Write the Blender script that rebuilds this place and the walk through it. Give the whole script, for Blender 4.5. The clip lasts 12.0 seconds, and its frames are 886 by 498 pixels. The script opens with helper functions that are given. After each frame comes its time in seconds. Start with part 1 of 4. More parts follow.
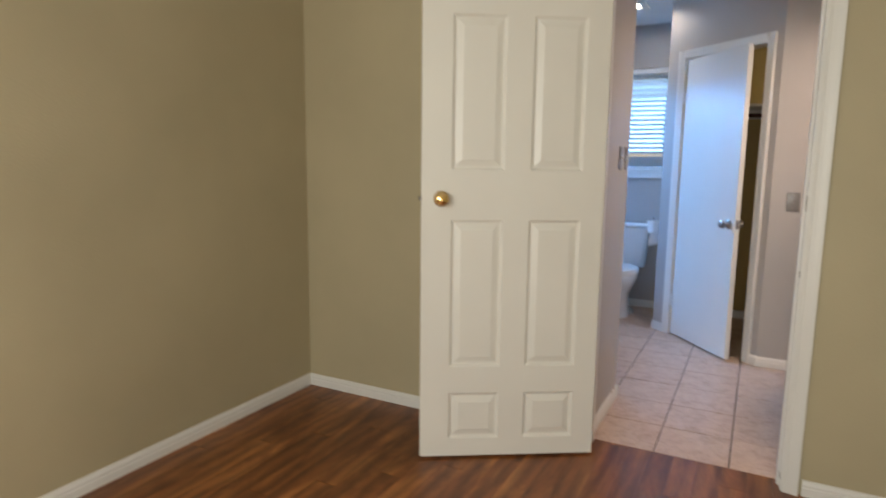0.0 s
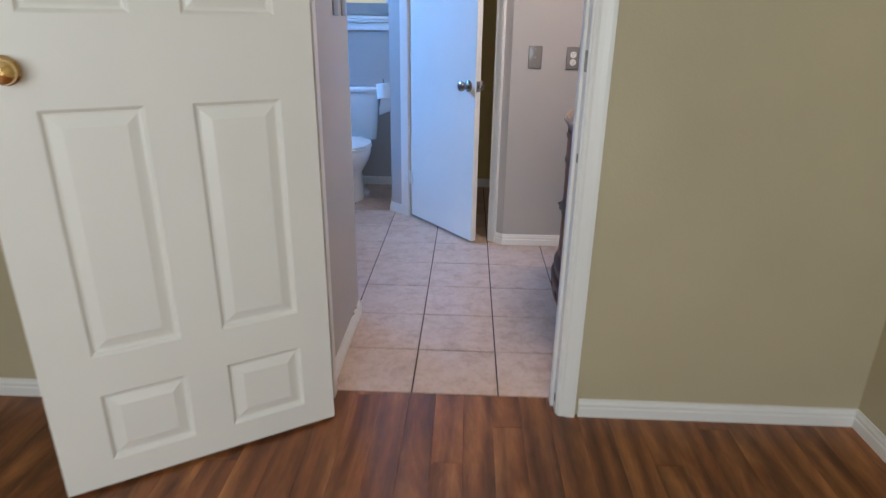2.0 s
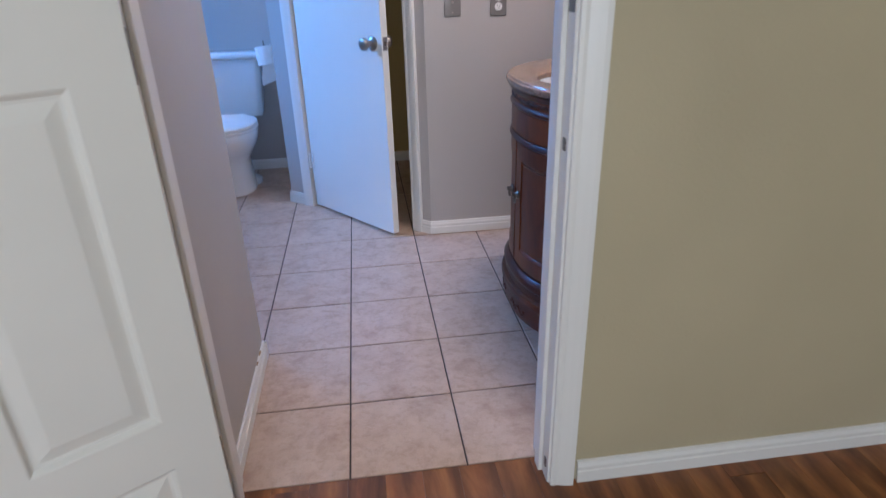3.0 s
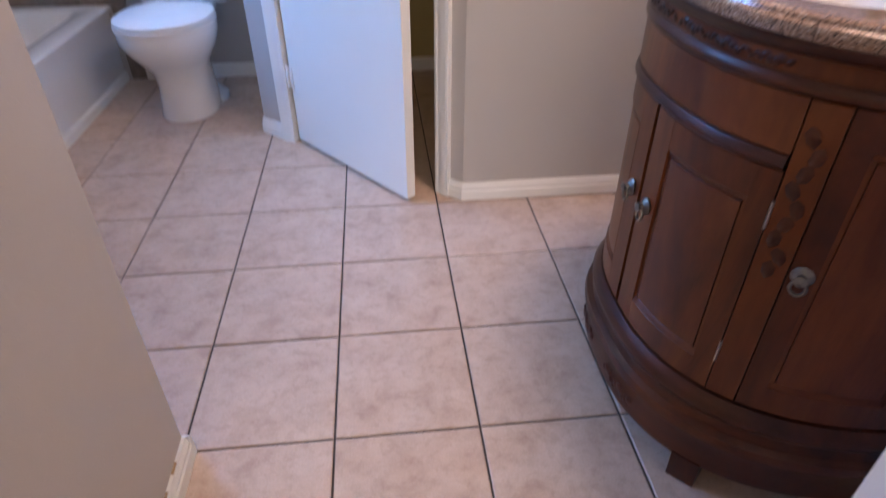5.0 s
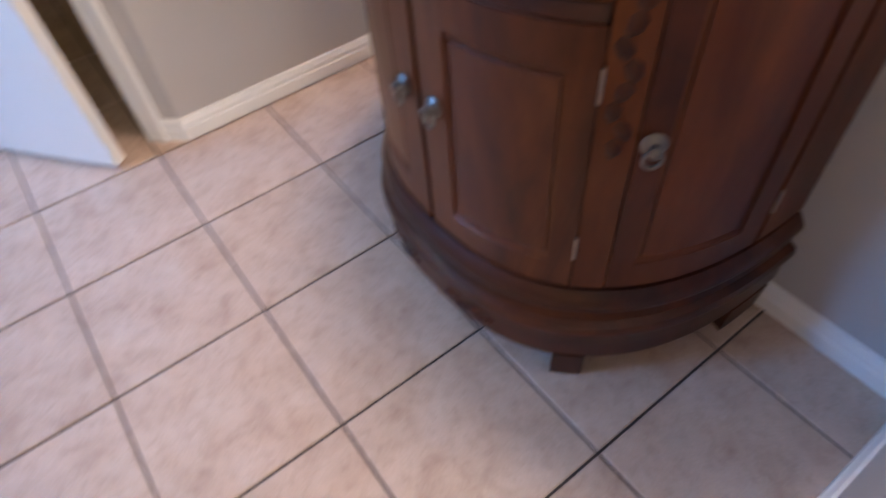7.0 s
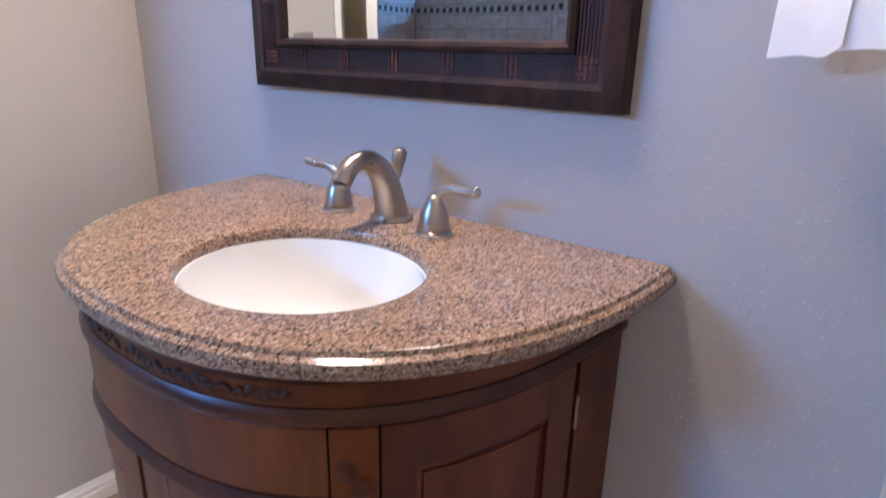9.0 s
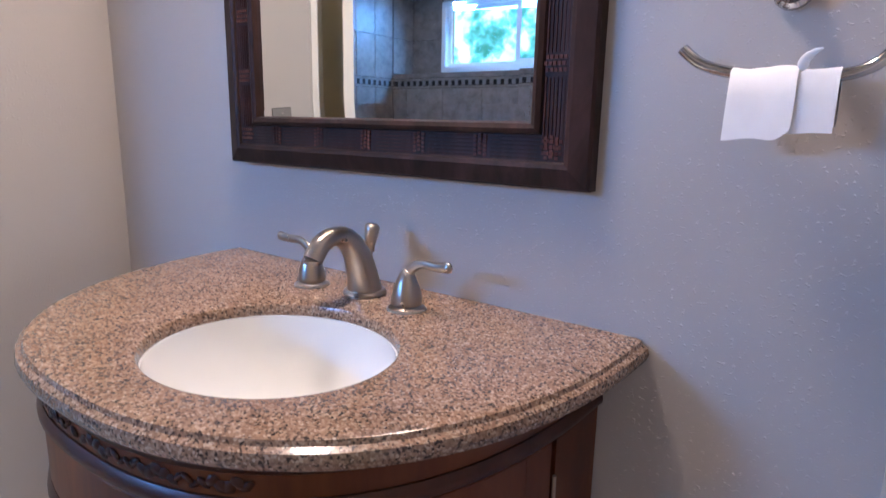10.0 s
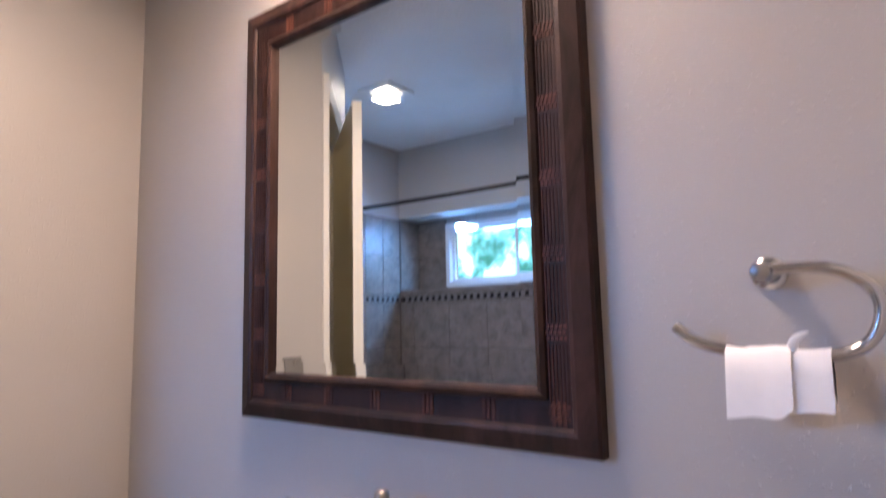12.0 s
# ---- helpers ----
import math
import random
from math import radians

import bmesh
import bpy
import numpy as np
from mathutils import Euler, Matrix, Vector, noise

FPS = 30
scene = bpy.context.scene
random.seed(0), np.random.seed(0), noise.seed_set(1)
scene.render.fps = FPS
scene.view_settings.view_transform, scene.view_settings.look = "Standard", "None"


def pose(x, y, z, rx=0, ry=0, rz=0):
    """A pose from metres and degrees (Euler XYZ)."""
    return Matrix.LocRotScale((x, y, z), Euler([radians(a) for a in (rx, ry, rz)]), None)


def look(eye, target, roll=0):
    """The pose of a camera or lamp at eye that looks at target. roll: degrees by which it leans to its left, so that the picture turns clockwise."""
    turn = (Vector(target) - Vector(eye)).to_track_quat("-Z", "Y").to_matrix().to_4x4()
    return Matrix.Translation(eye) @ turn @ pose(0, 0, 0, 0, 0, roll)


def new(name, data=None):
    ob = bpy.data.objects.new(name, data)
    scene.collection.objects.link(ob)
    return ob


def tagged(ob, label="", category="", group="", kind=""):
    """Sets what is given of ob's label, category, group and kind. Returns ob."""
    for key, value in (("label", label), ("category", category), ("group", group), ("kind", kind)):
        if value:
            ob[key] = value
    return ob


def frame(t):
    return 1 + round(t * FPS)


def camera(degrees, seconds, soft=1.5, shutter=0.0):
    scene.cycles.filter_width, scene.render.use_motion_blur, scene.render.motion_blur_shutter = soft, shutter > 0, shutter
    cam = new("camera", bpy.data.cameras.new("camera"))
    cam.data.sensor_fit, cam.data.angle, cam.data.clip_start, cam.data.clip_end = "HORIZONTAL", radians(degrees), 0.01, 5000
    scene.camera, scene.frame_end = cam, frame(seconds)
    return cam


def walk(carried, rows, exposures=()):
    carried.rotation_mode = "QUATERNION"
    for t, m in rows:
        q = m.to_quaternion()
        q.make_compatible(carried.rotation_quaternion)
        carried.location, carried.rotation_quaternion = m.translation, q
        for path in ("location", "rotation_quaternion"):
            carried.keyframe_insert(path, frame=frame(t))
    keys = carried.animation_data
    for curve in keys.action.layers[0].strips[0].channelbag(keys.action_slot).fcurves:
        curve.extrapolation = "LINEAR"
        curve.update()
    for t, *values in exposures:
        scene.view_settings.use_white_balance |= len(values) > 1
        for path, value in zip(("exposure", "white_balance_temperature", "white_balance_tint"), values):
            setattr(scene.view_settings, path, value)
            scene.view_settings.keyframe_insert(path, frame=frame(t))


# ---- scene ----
cam = camera(72.5, 12.0, soft=1.4, shutter=0.5)
PATH = [
    (0, (0.028, -3.641, 1.285), (-0.887, -1.886, 0.997), 0.7),
    (0.5, (0.034, -3.419, 1.245), (-0.692, -1.61, 0.801), 0.5),
    (1, (-0.088, -3.246, 1.224), (-0.519, -1.376, 0.661), -3.0),
    (1.5, (-0.15, -3.036, 1.239), (-0.199, -1.187, 0.477), -1.8),
    (2, (-0.133, -2.746, 1.248), (-0.205, -0.879, 0.535), 0.8),
    (2.5, (-0.208, -2.425, 1.197), (-0.128, -0.556, 0.49), -3.3),
    (3, (-0.199, -2.116, 1.191), (0.025, -0.315, 0.35), -1.6),
    (4.8, (-0.186, -1.184, 1.08), (0.009, 0.51, 0.035), 0.3),
    (5, (-0.17, -1.127, 1.064), (0.006, 0.488, -0.102), 0.1),
    (5.5, (-0.185, -0.959, 1.044), (0.058, 0.484, -0.32), -1.0),
    (6, (-0.178, -0.855, 1.01), (0.156, 0.41, -0.504), 0.9),
    (6.5, (-0.118, -0.828, 0.996), (0.167, 0.246, -0.667), -9.2),
    (7, (-0.069, -0.802, 0.997), (0.615, 0.275, -0.543), -5.9),
    (7.5, (-0.017, -0.811, 1.049), (1.093, 0.222, -0.256), -3.7),
    (7.6, (-0.011, -0.813, 1.071), (1.159, 0.218, -0.181), -3.5),
    (7.7, (-0.008, -0.813, 1.09), (1.205, 0.201, -0.135), -3.2),
    (9.3, (0.055, -0.849, 1.122), (1.593, 0.321, 0.609), 2.3),
    (9.5, (0.057, -0.846, 1.122), (1.626, 0.3, 0.648), 2.5),
    (10, (0.056, -0.852, 1.137), (1.628, 0.311, 0.718), 1.1),
    (10.5, (0.05, -0.852, 1.159), (1.618, 0.348, 0.837), -0.8),
    (11, (0.053, -0.846, 1.174), (1.613, 0.39, 0.975), -0.9),
    (11.5, (0.062, -0.851, 1.196), (1.615, 0.407, 1.12), -1.3),
    (12, (0.046, -0.861, 1.225), (1.628, 0.342, 1.456), -1.3),
]
EXPOSURES = [(0, -0.57, 6500, 10), (1.0, -0.54, 6150, 6), (2.0, -0.58, 5600, 9), (3.2, -0.52, 5250, 13), (4.8, -0.25, 6250, 20), (5.5, -0.24, 6500, 21), (6.5, -0.2, 6800, 22), (6.9, -0.15, 6500, 18), (7.2, 0.4, 6250, 11), (7.6, 1.08, 6100, 8), (8.4, 0.5, 5900, 9), (9.3, -0.1, 5650, 11), (10.5, -0.26, 5800, 12), (11.5, -0.27, 6100, 13), (12.0, -0.27, 6500, 16)]
walk(cam, [(t, look(eye, target, roll)) for t, eye, target, roll in PATH], EXPOSURES)

# ---- world, sun, lights ----
world = bpy.data.worlds.new("world")
scene.world = world
world.use_nodes = True
wn = world.node_tree
sky = wn.nodes.new("ShaderNodeTexSky")
sky.sky_type = "NISHITA"
sky.sun_disc = False
sky.sun_elevation = radians(48)
sky.sun_rotation = radians(20)
wn.nodes["Background"].inputs["Strength"].default_value = 0.12
wn.links.new(sky.outputs["Color"], wn.nodes["Background"].inputs["Color"])


def lamp(name, kind, m, energy, color, size=None, size_y=None):
    data = bpy.data.lights.new(name, kind)
    data.energy, data.color = energy, color
    if kind == "AREA":
        data.shape, data.size, data.size_y = "RECTANGLE", size, size_y
    elif kind == "SUN":
        data.angle = radians(0.5)
    elif size:
        data.shadow_soft_size = size
    ob = new(name, data)
    ob.matrix_world = m
    return ob


sun = lamp("sun", "SUN", look((0, 0, 0), (0.3, 0.75, -0.9)), 2.5, (1.0, 0.95, 0.88))
# Added fill from an unseen south opening, placed to brighten the bedroom.
lamp("bedroom_fill_light", "AREA", look((-0.5, -4.87, 1.35), (-0.5, 0, 1.2)), 80, (1.0, 0.985, 0.90), 1.7, 1.2)
lamp("toilet_window_light", "AREA", look((-0.98, 2.07, 1.72), (-0.95, 0, 0.6)), 9, (0.18, 0.46, 1.0), 0.52, 0.78)
lamp("tub_window_light", "AREA", look((-2.23, 1.10, 1.872), (0.6, 0.1, 0.5)), 104, (0.17, 0.44, 1.0), 1.0, 0.05)
lamp("ceiling_lamp_light", "AREA", look((-0.93, 1.23, 2.41), (-0.93, 1.23, 0)), 6, (1.0, 0.9, 0.78), 0.11, 0.11)
lamp("vanity_lamp_light", "AREA", look((0.60, -0.21, 2.10), (0.36, -0.21, 0)), 35, (1.0, 0.77, 0.61), 0.14, 0.5)
lamp("closet_bulb_light", "POINT", pose(0.15, 1.30, 2.36), 2.2, (1.0, 0.80, 0.50), 0.03)


# ---- materials ----
def principled(name):
    m = bpy.data.materials.new(name)
    m.use_nodes = True
    nt = m.node_tree
    return m, nt, nt.nodes["Principled BSDF"]


def node(nt, kind, **vals):
    n = nt.nodes.new(kind)
    for k, v in vals.items():
        if k in n.inputs:
            n.inputs[k].default_value = v
    return n


def coords(nt, scale=(1, 1, 1), rot=(0, 0, 0), use="Object"):
    tc = nt.nodes.new("ShaderNodeTexCoord")
    mp = nt.nodes.new("ShaderNodeMapping")
    mp.inputs["Scale"].default_value = scale
    mp.inputs["Rotation"].default_value = rot
    nt.links.new(tc.outputs[use], mp.inputs["Vector"])
    return mp.outputs["Vector"]


def noise_tex(nt, vec, scale, detail=4.0, rough=0.55, distort=0.0):
    n = node(nt, "ShaderNodeTexNoise", Scale=scale, Detail=detail, Roughness=rough, Distortion=distort)
    nt.links.new(vec, n.inputs["Vector"])
    return n.outputs["Fac"]


def ramp(nt, fac, stops):
    r = nt.nodes.new("ShaderNodeValToRGB")
    els = r.color_ramp.elements
    while len(els) < len(stops):
        els.new(0.5)
    for e, (p, c) in zip(els, stops):
        e.position, e.color = p, (*c, 1)
    nt.links.new(fac, r.inputs["Fac"])
    return r.outputs["Color"]


def mix(nt, a, b, fac, mode="MIX"):
    m = nt.nodes.new("ShaderNodeMix")
    m.data_type, m.blend_type = "RGBA", mode
    for sock, val in ((m.inputs[0], fac), (m.inputs[6], a), (m.inputs[7], b)):
        if isinstance(val, (int, float)):
            sock.default_value = val
        elif isinstance(val, tuple):
            sock.default_value = (*val, 1)
        else:
            nt.links.new(val, sock)
    return m.outputs[2]


def bump(nt, bsdf, height, strength, distance):
    b = node(nt, "ShaderNodeBump", Strength=strength, Distance=distance)
    nt.links.new(height, b.inputs["Height"])
    nt.links.new(b.outputs["Normal"], bsdf.inputs["Normal"])


def scaled(c, k):
    return tuple(min(1.0, v * k) for v in c)


def paint(name, color, rough=0.55, texture=0.25, scale=90, dist=0.003, vary=0.06, use="Object", sparse=False):
    m, nt, b = principled(name)
    v = coords(nt, use=use)
    big = noise_tex(nt, v, 1.7, 3)
    col = ramp(nt, big, [(0.3, scaled(color, 1 - vary)), (0.7, scaled(color, 1 + vary))])
    nt.links.new(col, b.inputs["Base Color"])
    b.inputs["Roughness"].default_value = rough
    h = noise_tex(nt, v, scale, 2, 0.4)
    if sparse:
        r = nt.nodes.new("ShaderNodeMapRange")
        r.inputs["From Min"].default_value, r.inputs["From Max"].default_value = 0.63, 0.76
        nt.links.new(h, r.inputs["Value"])
        h = r.outputs["Result"]
    bump(nt, b, h, texture, dist)
    return m


def metal(name, color, rough, vary=0.05):
    m, nt, b = principled(name)
    b.inputs["Base Color"].default_value = (*color, 1)
    b.inputs["Metallic"].default_value = 1
    v = coords(nt)
    r = nt.nodes.new("ShaderNodeMapRange")
    r.inputs["To Min"].default_value, r.inputs["To Max"].default_value = max(0.02, rough - vary), rough + vary
    nt.links.new(noise_tex(nt, v, 40, 3), r.inputs["Value"])
    nt.links.new(r.outputs["Result"], b.inputs["Roughness"])
    return m


def plain(name, color, rough=0.4, coat=0.0, vary=0.04, scale=6):
    m, nt, b = principled(name)
    v = coords(nt)
    col = ramp(nt, noise_tex(nt, v, scale, 4), [(0.3, scaled(color, 1 - vary)), (0.7, scaled(color, 1 + vary))])
    nt.links.new(col, b.inputs["Base Color"])
    b.inputs["Roughness"].default_value = rough
    b.inputs["Coat Weight"].default_value = coat
    b.inputs["Coat Roughness"].default_value = 0.06
    return m


def wood(name, dark, mid, light, rough, axis=1, stretch=14.0, scale=5.0, coat=0.0, random_tone=0.25, veins=0.0, gloss=0.5):
    m, nt, b = principled(name)
    s = [stretch, stretch, stretch]
    s[axis] = 1.0
    tc = nt.nodes.new("ShaderNodeTexCoord")
    info = nt.nodes.new("ShaderNodeObjectInfo")
    off = nt.nodes.new("ShaderNodeVectorMath")
    off.operation = "SCALE"
    off.inputs[0].default_value = (7.3, 11.7, 5.1)
    nt.links.new(info.outputs["Random"], off.inputs["Scale"])
    add = nt.nodes.new("ShaderNodeVectorMath")
    nt.links.new(tc.outputs["Object"], add.inputs[0])
    nt.links.new(off.outputs["Vector"], add.inputs[1])
    mp = nt.nodes.new("ShaderNodeMapping")
    mp.inputs["Scale"].default_value = s
    nt.links.new(add.outputs["Vector"], mp.inputs["Vector"])
    v = mp.outputs["Vector"]
    g = noise_tex(nt, v, scale * 0.35, 5, 0.62, 1.6)
    fine = noise_tex(nt, v, scale * 3.0, 4, 0.6, 0.3)
    c1 = ramp(nt, g, [(0.28, dark), (0.46, mid), (0.70, light)])
    if veins:
        w = nt.nodes.new("ShaderNodeTexWave")
        w.bands_direction = "X"
        for key, val in (("Scale", 0.9), ("Distortion", 9.0), ("Detail", 3.0), ("Detail Scale", 0.8), ("Detail Roughness", 0.62)):
            w.inputs[key].default_value = val
        nt.links.new(v, w.inputs["Vector"])
        c1 = mix(nt, c1, ramp(nt, w.outputs["Fac"], [(0.02, (0.48, 0.40, 0.36)), (0.20, (0.84, 0.81, 0.79)), (0.6, (1.0, 1.0, 1.0)), (0.97, (1.5, 1.42, 1.28))]), veins, "MULTIPLY")
    c2 = ramp(nt, fine, [(0.3, (0.62, 0.62, 0.62)), (0.65, (1.08, 1.08, 1.08))])
    col = mix(nt, c1, c2, 0.55, "MULTIPLY")
    tone = nt.nodes.new("ShaderNodeMapRange")
    tone.inputs["To Min"].default_value, tone.inputs["To Max"].default_value = 1 - random_tone, 1 + random_tone
    nt.links.new(info.outputs["Random"], tone.inputs["Value"])
    hsv = nt.nodes.new("ShaderNodeHueSaturation")
    nt.links.new(tone.outputs["Result"], hsv.inputs["Value"])
    nt.links.new(col, hsv.inputs["Color"])
    nt.links.new(hsv.outputs["Color"], b.inputs["Base Color"])
    b.inputs["Roughness"].default_value = rough
    b.inputs["Coat Weight"].default_value = coat
    b.inputs["Coat Roughness"].default_value = 0.18
    b.inputs["Specular IOR Level"].default_value = gloss
    bump(nt, b, fine, 0.12, 0.001)
    return m


def tile_mat(name, c1, c2, c3, rough=0.35):
    m, nt, b = principled(name)
    tc = nt.nodes.new("ShaderNodeTexCoord")
    info = nt.nodes.new("ShaderNodeObjectInfo")
    off = nt.nodes.new("ShaderNodeVectorMath")
    off.operation = "SCALE"
    off.inputs[0].default_value = (13.0, 17.0, 9.0)
    nt.links.new(info.outputs["Random"], off.inputs["Scale"])
    add = nt.nodes.new("ShaderNodeVectorMath")
    nt.links.new(tc.outputs["Object"], add.inputs[0])
    nt.links.new(off.outputs["Vector"], add.inputs[1])
    v = add.outputs["Vector"]
    blot = noise_tex(nt, v, 13, 5, 0.58, 0.35)
    speck = noise_tex(nt, v, 42, 5, 0.62, 0.3)
    grain = noise_tex(nt, v, 260, 2, 0.5)
    a = ramp(nt, blot, [(0.30, c1), (0.48, c2), (0.70, c3)])
    s = ramp(nt, speck, [(0.34, (0.80, 0.74, 0.69)), (0.50, (1.0, 1.0, 1.0)), (0.75, (1.06, 1.05, 1.04))])
    col = mix(nt, a, s, 0.55, "MULTIPLY")
    col = mix(nt, col, ramp(nt, grain, [(0.3, (0.93, 0.92, 0.91)), (0.7, (1.05, 1.05, 1.05))]), 0.8, "MULTIPLY")
    nt.links.new(col, b.inputs["Base Color"])
    b.inputs["Roughness"].default_value = rough
    bump(nt, b, speck, 0.06, 0.002)
    return m


def granite_mat(name):
    m, nt, b = principled(name)
    v = coords(nt)
    vo = node(nt, "ShaderNodeTexVoronoi", Scale=420.0)
    nt.links.new(v, vo.inputs["Vector"])
    sep = nt.nodes.new("ShaderNodeSeparateColor")
    nt.links.new(vo.outputs["Color"], sep.inputs["Color"])
    a = ramp(nt, sep.outputs["Red"], [(0.0, (0.035, 0.025, 0.02)), (0.14, (0.10, 0.066, 0.048)), (0.28, (0.21, 0.13, 0.085)), (0.6, (0.275, 0.175, 0.115)), (0.85, (0.36, 0.25, 0.175)), (1.0, (0.45, 0.35, 0.27))])
    big = ramp(nt, noise_tex(nt, v, 16, 5), [(0.3, (0.82, 0.8, 0.78)), (0.7, (1.1, 1.08, 1.06))])
    nt.links.new(mix(nt, a, big, 0.8, "MULTIPLY"), b.inputs["Base Color"])
    b.inputs["Roughness"].default_value = 0.16
    return m


def glow(name, color, strength):
    m, nt, b = principled(name)
    b.inputs["Base Color"].default_value = (*color, 1)
    b.inputs["Emission Color"].default_value = (*color, 1)
    b.inputs["Emission Strength"].default_value = strength
    return m


def glass_mat(name, tint=(1, 1, 1), rough=0.0):
    m, nt, b = principled(name)
    b.inputs["Base Color"].default_value = (*tint, 1)
    b.inputs["Transmission Weight"].default_value = 1
    b.inputs["Roughness"].default_value = rough
    b.inputs["IOR"].default_value = 1.45
    return m


TAN = paint("tan_wall_paint", (0.485, 0.422, 0.275), 0.6, 0.35, 120, 0.002)
GREY = paint("warm_grey_wall_paint", (0.455, 0.427, 0.402), 0.42, 0.36, 200, 0.0021, 0.04, sparse=True)
YELLOW = paint("yellow_wall_paint", (0.55, 0.42, 0.17), 0.6, 0.3, 90)
CEIL = paint("white_ceiling_paint", (0.74, 0.74, 0.72), 0.8, 0.6, 70, 0.005)
WHITE = paint("white_trim_paint", (0.80, 0.79, 0.76), 0.38, 0.1, 160, 0.001, 0.03)
DOORWHITE = paint("white_door_paint", (0.82, 0.80, 0.74), 0.36, 0.12, 210, 0.001, 0.03)
PLANK = wood("laminate_plank", (0.110, 0.037, 0.013), (0.205, 0.073, 0.023), (0.37, 0.155, 0.048), 0.38, 1, 4.0, 3.9, 0.0, 0.10, 0.55)
CHERRY = wood("cherry_stained_wood", (0.032, 0.0068, 0.0022), (0.102, 0.0235, 0.0058), (0.185, 0.053, 0.0125), 0.44, 2, 5.0, 2.6, 0.04, 0.06, gloss=0.35)
CHERRYDARK = wood("dark_cherry_stained_wood", (0.016, 0.004, 0.002), (0.055, 0.0125, 0.0045), (0.105, 0.027, 0.008), 0.40, 1, 5.0, 3.0, 0.05, 0.05, gloss=0.35)
TILE = tile_mat("beige_floor_tile", (0.46, 0.325, 0.24), (0.56, 0.42, 0.325), (0.62, 0.485, 0.39), 0.38)
WTILE = tile_mat("grey_brown_wall_tile", (0.15, 0.12, 0.10), (0.22, 0.18, 0.15), (0.28, 0.235, 0.20), 0.3)
GROUT = plain("dark_grout", (0.07, 0.055, 0.05), 0.9, 0, 0.25, 30)
GRANITE = granite_mat("brown_granite")
PORC = plain("white_porcelain", (0.82, 0.82, 0.80), 0.12, 0.5, 0.02)
BRASS = metal("polished_brass", (0.83, 0.58, 0.24), 0.16)
NICKEL = metal("brushed_nickel", (0.40, 0.355, 0.315), 0.29)
CHROME = metal("chrome", (0.50, 0.50, 0.515), 0.13)
PEWTER = metal("aged_pewter", (0.22, 0.20, 0.18), 0.38, 0.12)
DARKMETAL = metal("dark_bronze", (0.05, 0.04, 0.035), 0.4)
MIRROR = metal("mirror_silver", (0.90, 0.92, 0.92), 0.005, 0.004)
PAPER = plain("white_tissue_paper", (0.86, 0.84, 0.82), 0.9, 0, 0.03, 30)
PLATE = plain("satin_nickel_plate", (0.21, 0.195, 0.18), 0.3, 0.2, 0.06)
PLASTIC = plain("white_plastic", (0.80, 0.79, 0.76), 0.35)
BLACK = plain("black_gap", (0.012, 0.010, 0.009), 0.8)
CARD = plain("brown_cardboard", (0.36, 0.25, 0.15), 0.85)
VINYL = plain("white_vinyl_frame", (0.80, 0.81, 0.82), 0.3)
FRAMEWOOD = wood("dark_brown_frame", (0.006, 0.003, 0.002), (0.022, 0.010, 0.007), (0.060, 0.027, 0.021), 0.50, 2, 3.0, 9.0, 0.0, 0.0, gloss=0.22)
FRAMEWEAR = wood("worn_red_frame", (0.016, 0.006, 0.004), (0.068, 0.024, 0.016), (0.175, 0.064, 0.043), 0.55, 2, 2.0, 22.0, 0.0, 0.0, gloss=0.2)
FRAMERIB = wood("rubbed_dark_frame", (0.008, 0.0035, 0.0025), (0.030, 0.012, 0.009), (0.075, 0.030, 0.021), 0.62, 2, 2.0, 16.0, 0.0, 0.0, gloss=0.15)
GLASS = glass_mat("clear_window_glass")


# ---- building helpers ----
def add_box(bm, x0, y0, z0, x1, y1, z1, m=None):
    vs = [bm.verts.new((x, y, z)) for x in (x0, x1) for y in (y0, y1) for z in (z0, z1)]
    for f in ((0, 1, 3, 2), (4, 6, 7, 5), (0, 4, 5, 1), (2, 3, 7, 6), (0, 2, 6, 4), (1, 5, 7, 3)):
        bm.faces.new([vs[i] for i in f])
    if m is not None:
        bmesh.ops.transform(bm, matrix=m, verts=vs)
    return vs


def box(x0, y0, z0, x1, y1, z1, bevel=0.0, segs=2):
    bm = bmesh.new()
    add_box(bm, x0, y0, z0, x1, y1, z1)
    if bevel:
        bmesh.ops.bevel(bm, geom=bm.edges[:], offset=bevel, segments=segs, affect="EDGES", profile=0.5)
    return bm


def prism(pts, z0, z1):
    bm = bmesh.new()
    lo = [bm.verts.new((x, y, z0)) for x, y in pts]
    hi = [bm.verts.new((x, y, z1)) for x, y in pts]
    n = len(pts)
    bm.faces.new(list(reversed(lo)))
    bm.faces.new(hi)
    for i in range(n):
        bm.faces.new((lo[i], lo[(i + 1) % n], hi[(i + 1) % n], hi[i]))
    bmesh.ops.recalc_face_normals(bm, faces=bm.faces[:])
    return bm


def loft(rings, closed=True, cap=True):
    """A skin over rings of equally many points."""
    bm = bmesh.new()
    rows = [[bm.verts.new(p) for p in r] for r in rings]
    n = len(rows[0])
    for a, b in zip(rows, rows[1:]):
        for i in range(n if closed else n - 1):
            j = (i + 1) % n
            bm.faces.new((a[i], a[j], b[j], b[i]))
    if cap and closed:
        bm.faces.new(list(reversed(rows[0])))
        bm.faces.new(rows[-1])
    bmesh.ops.recalc_face_normals(bm, faces=bm.faces[:])
    return bm


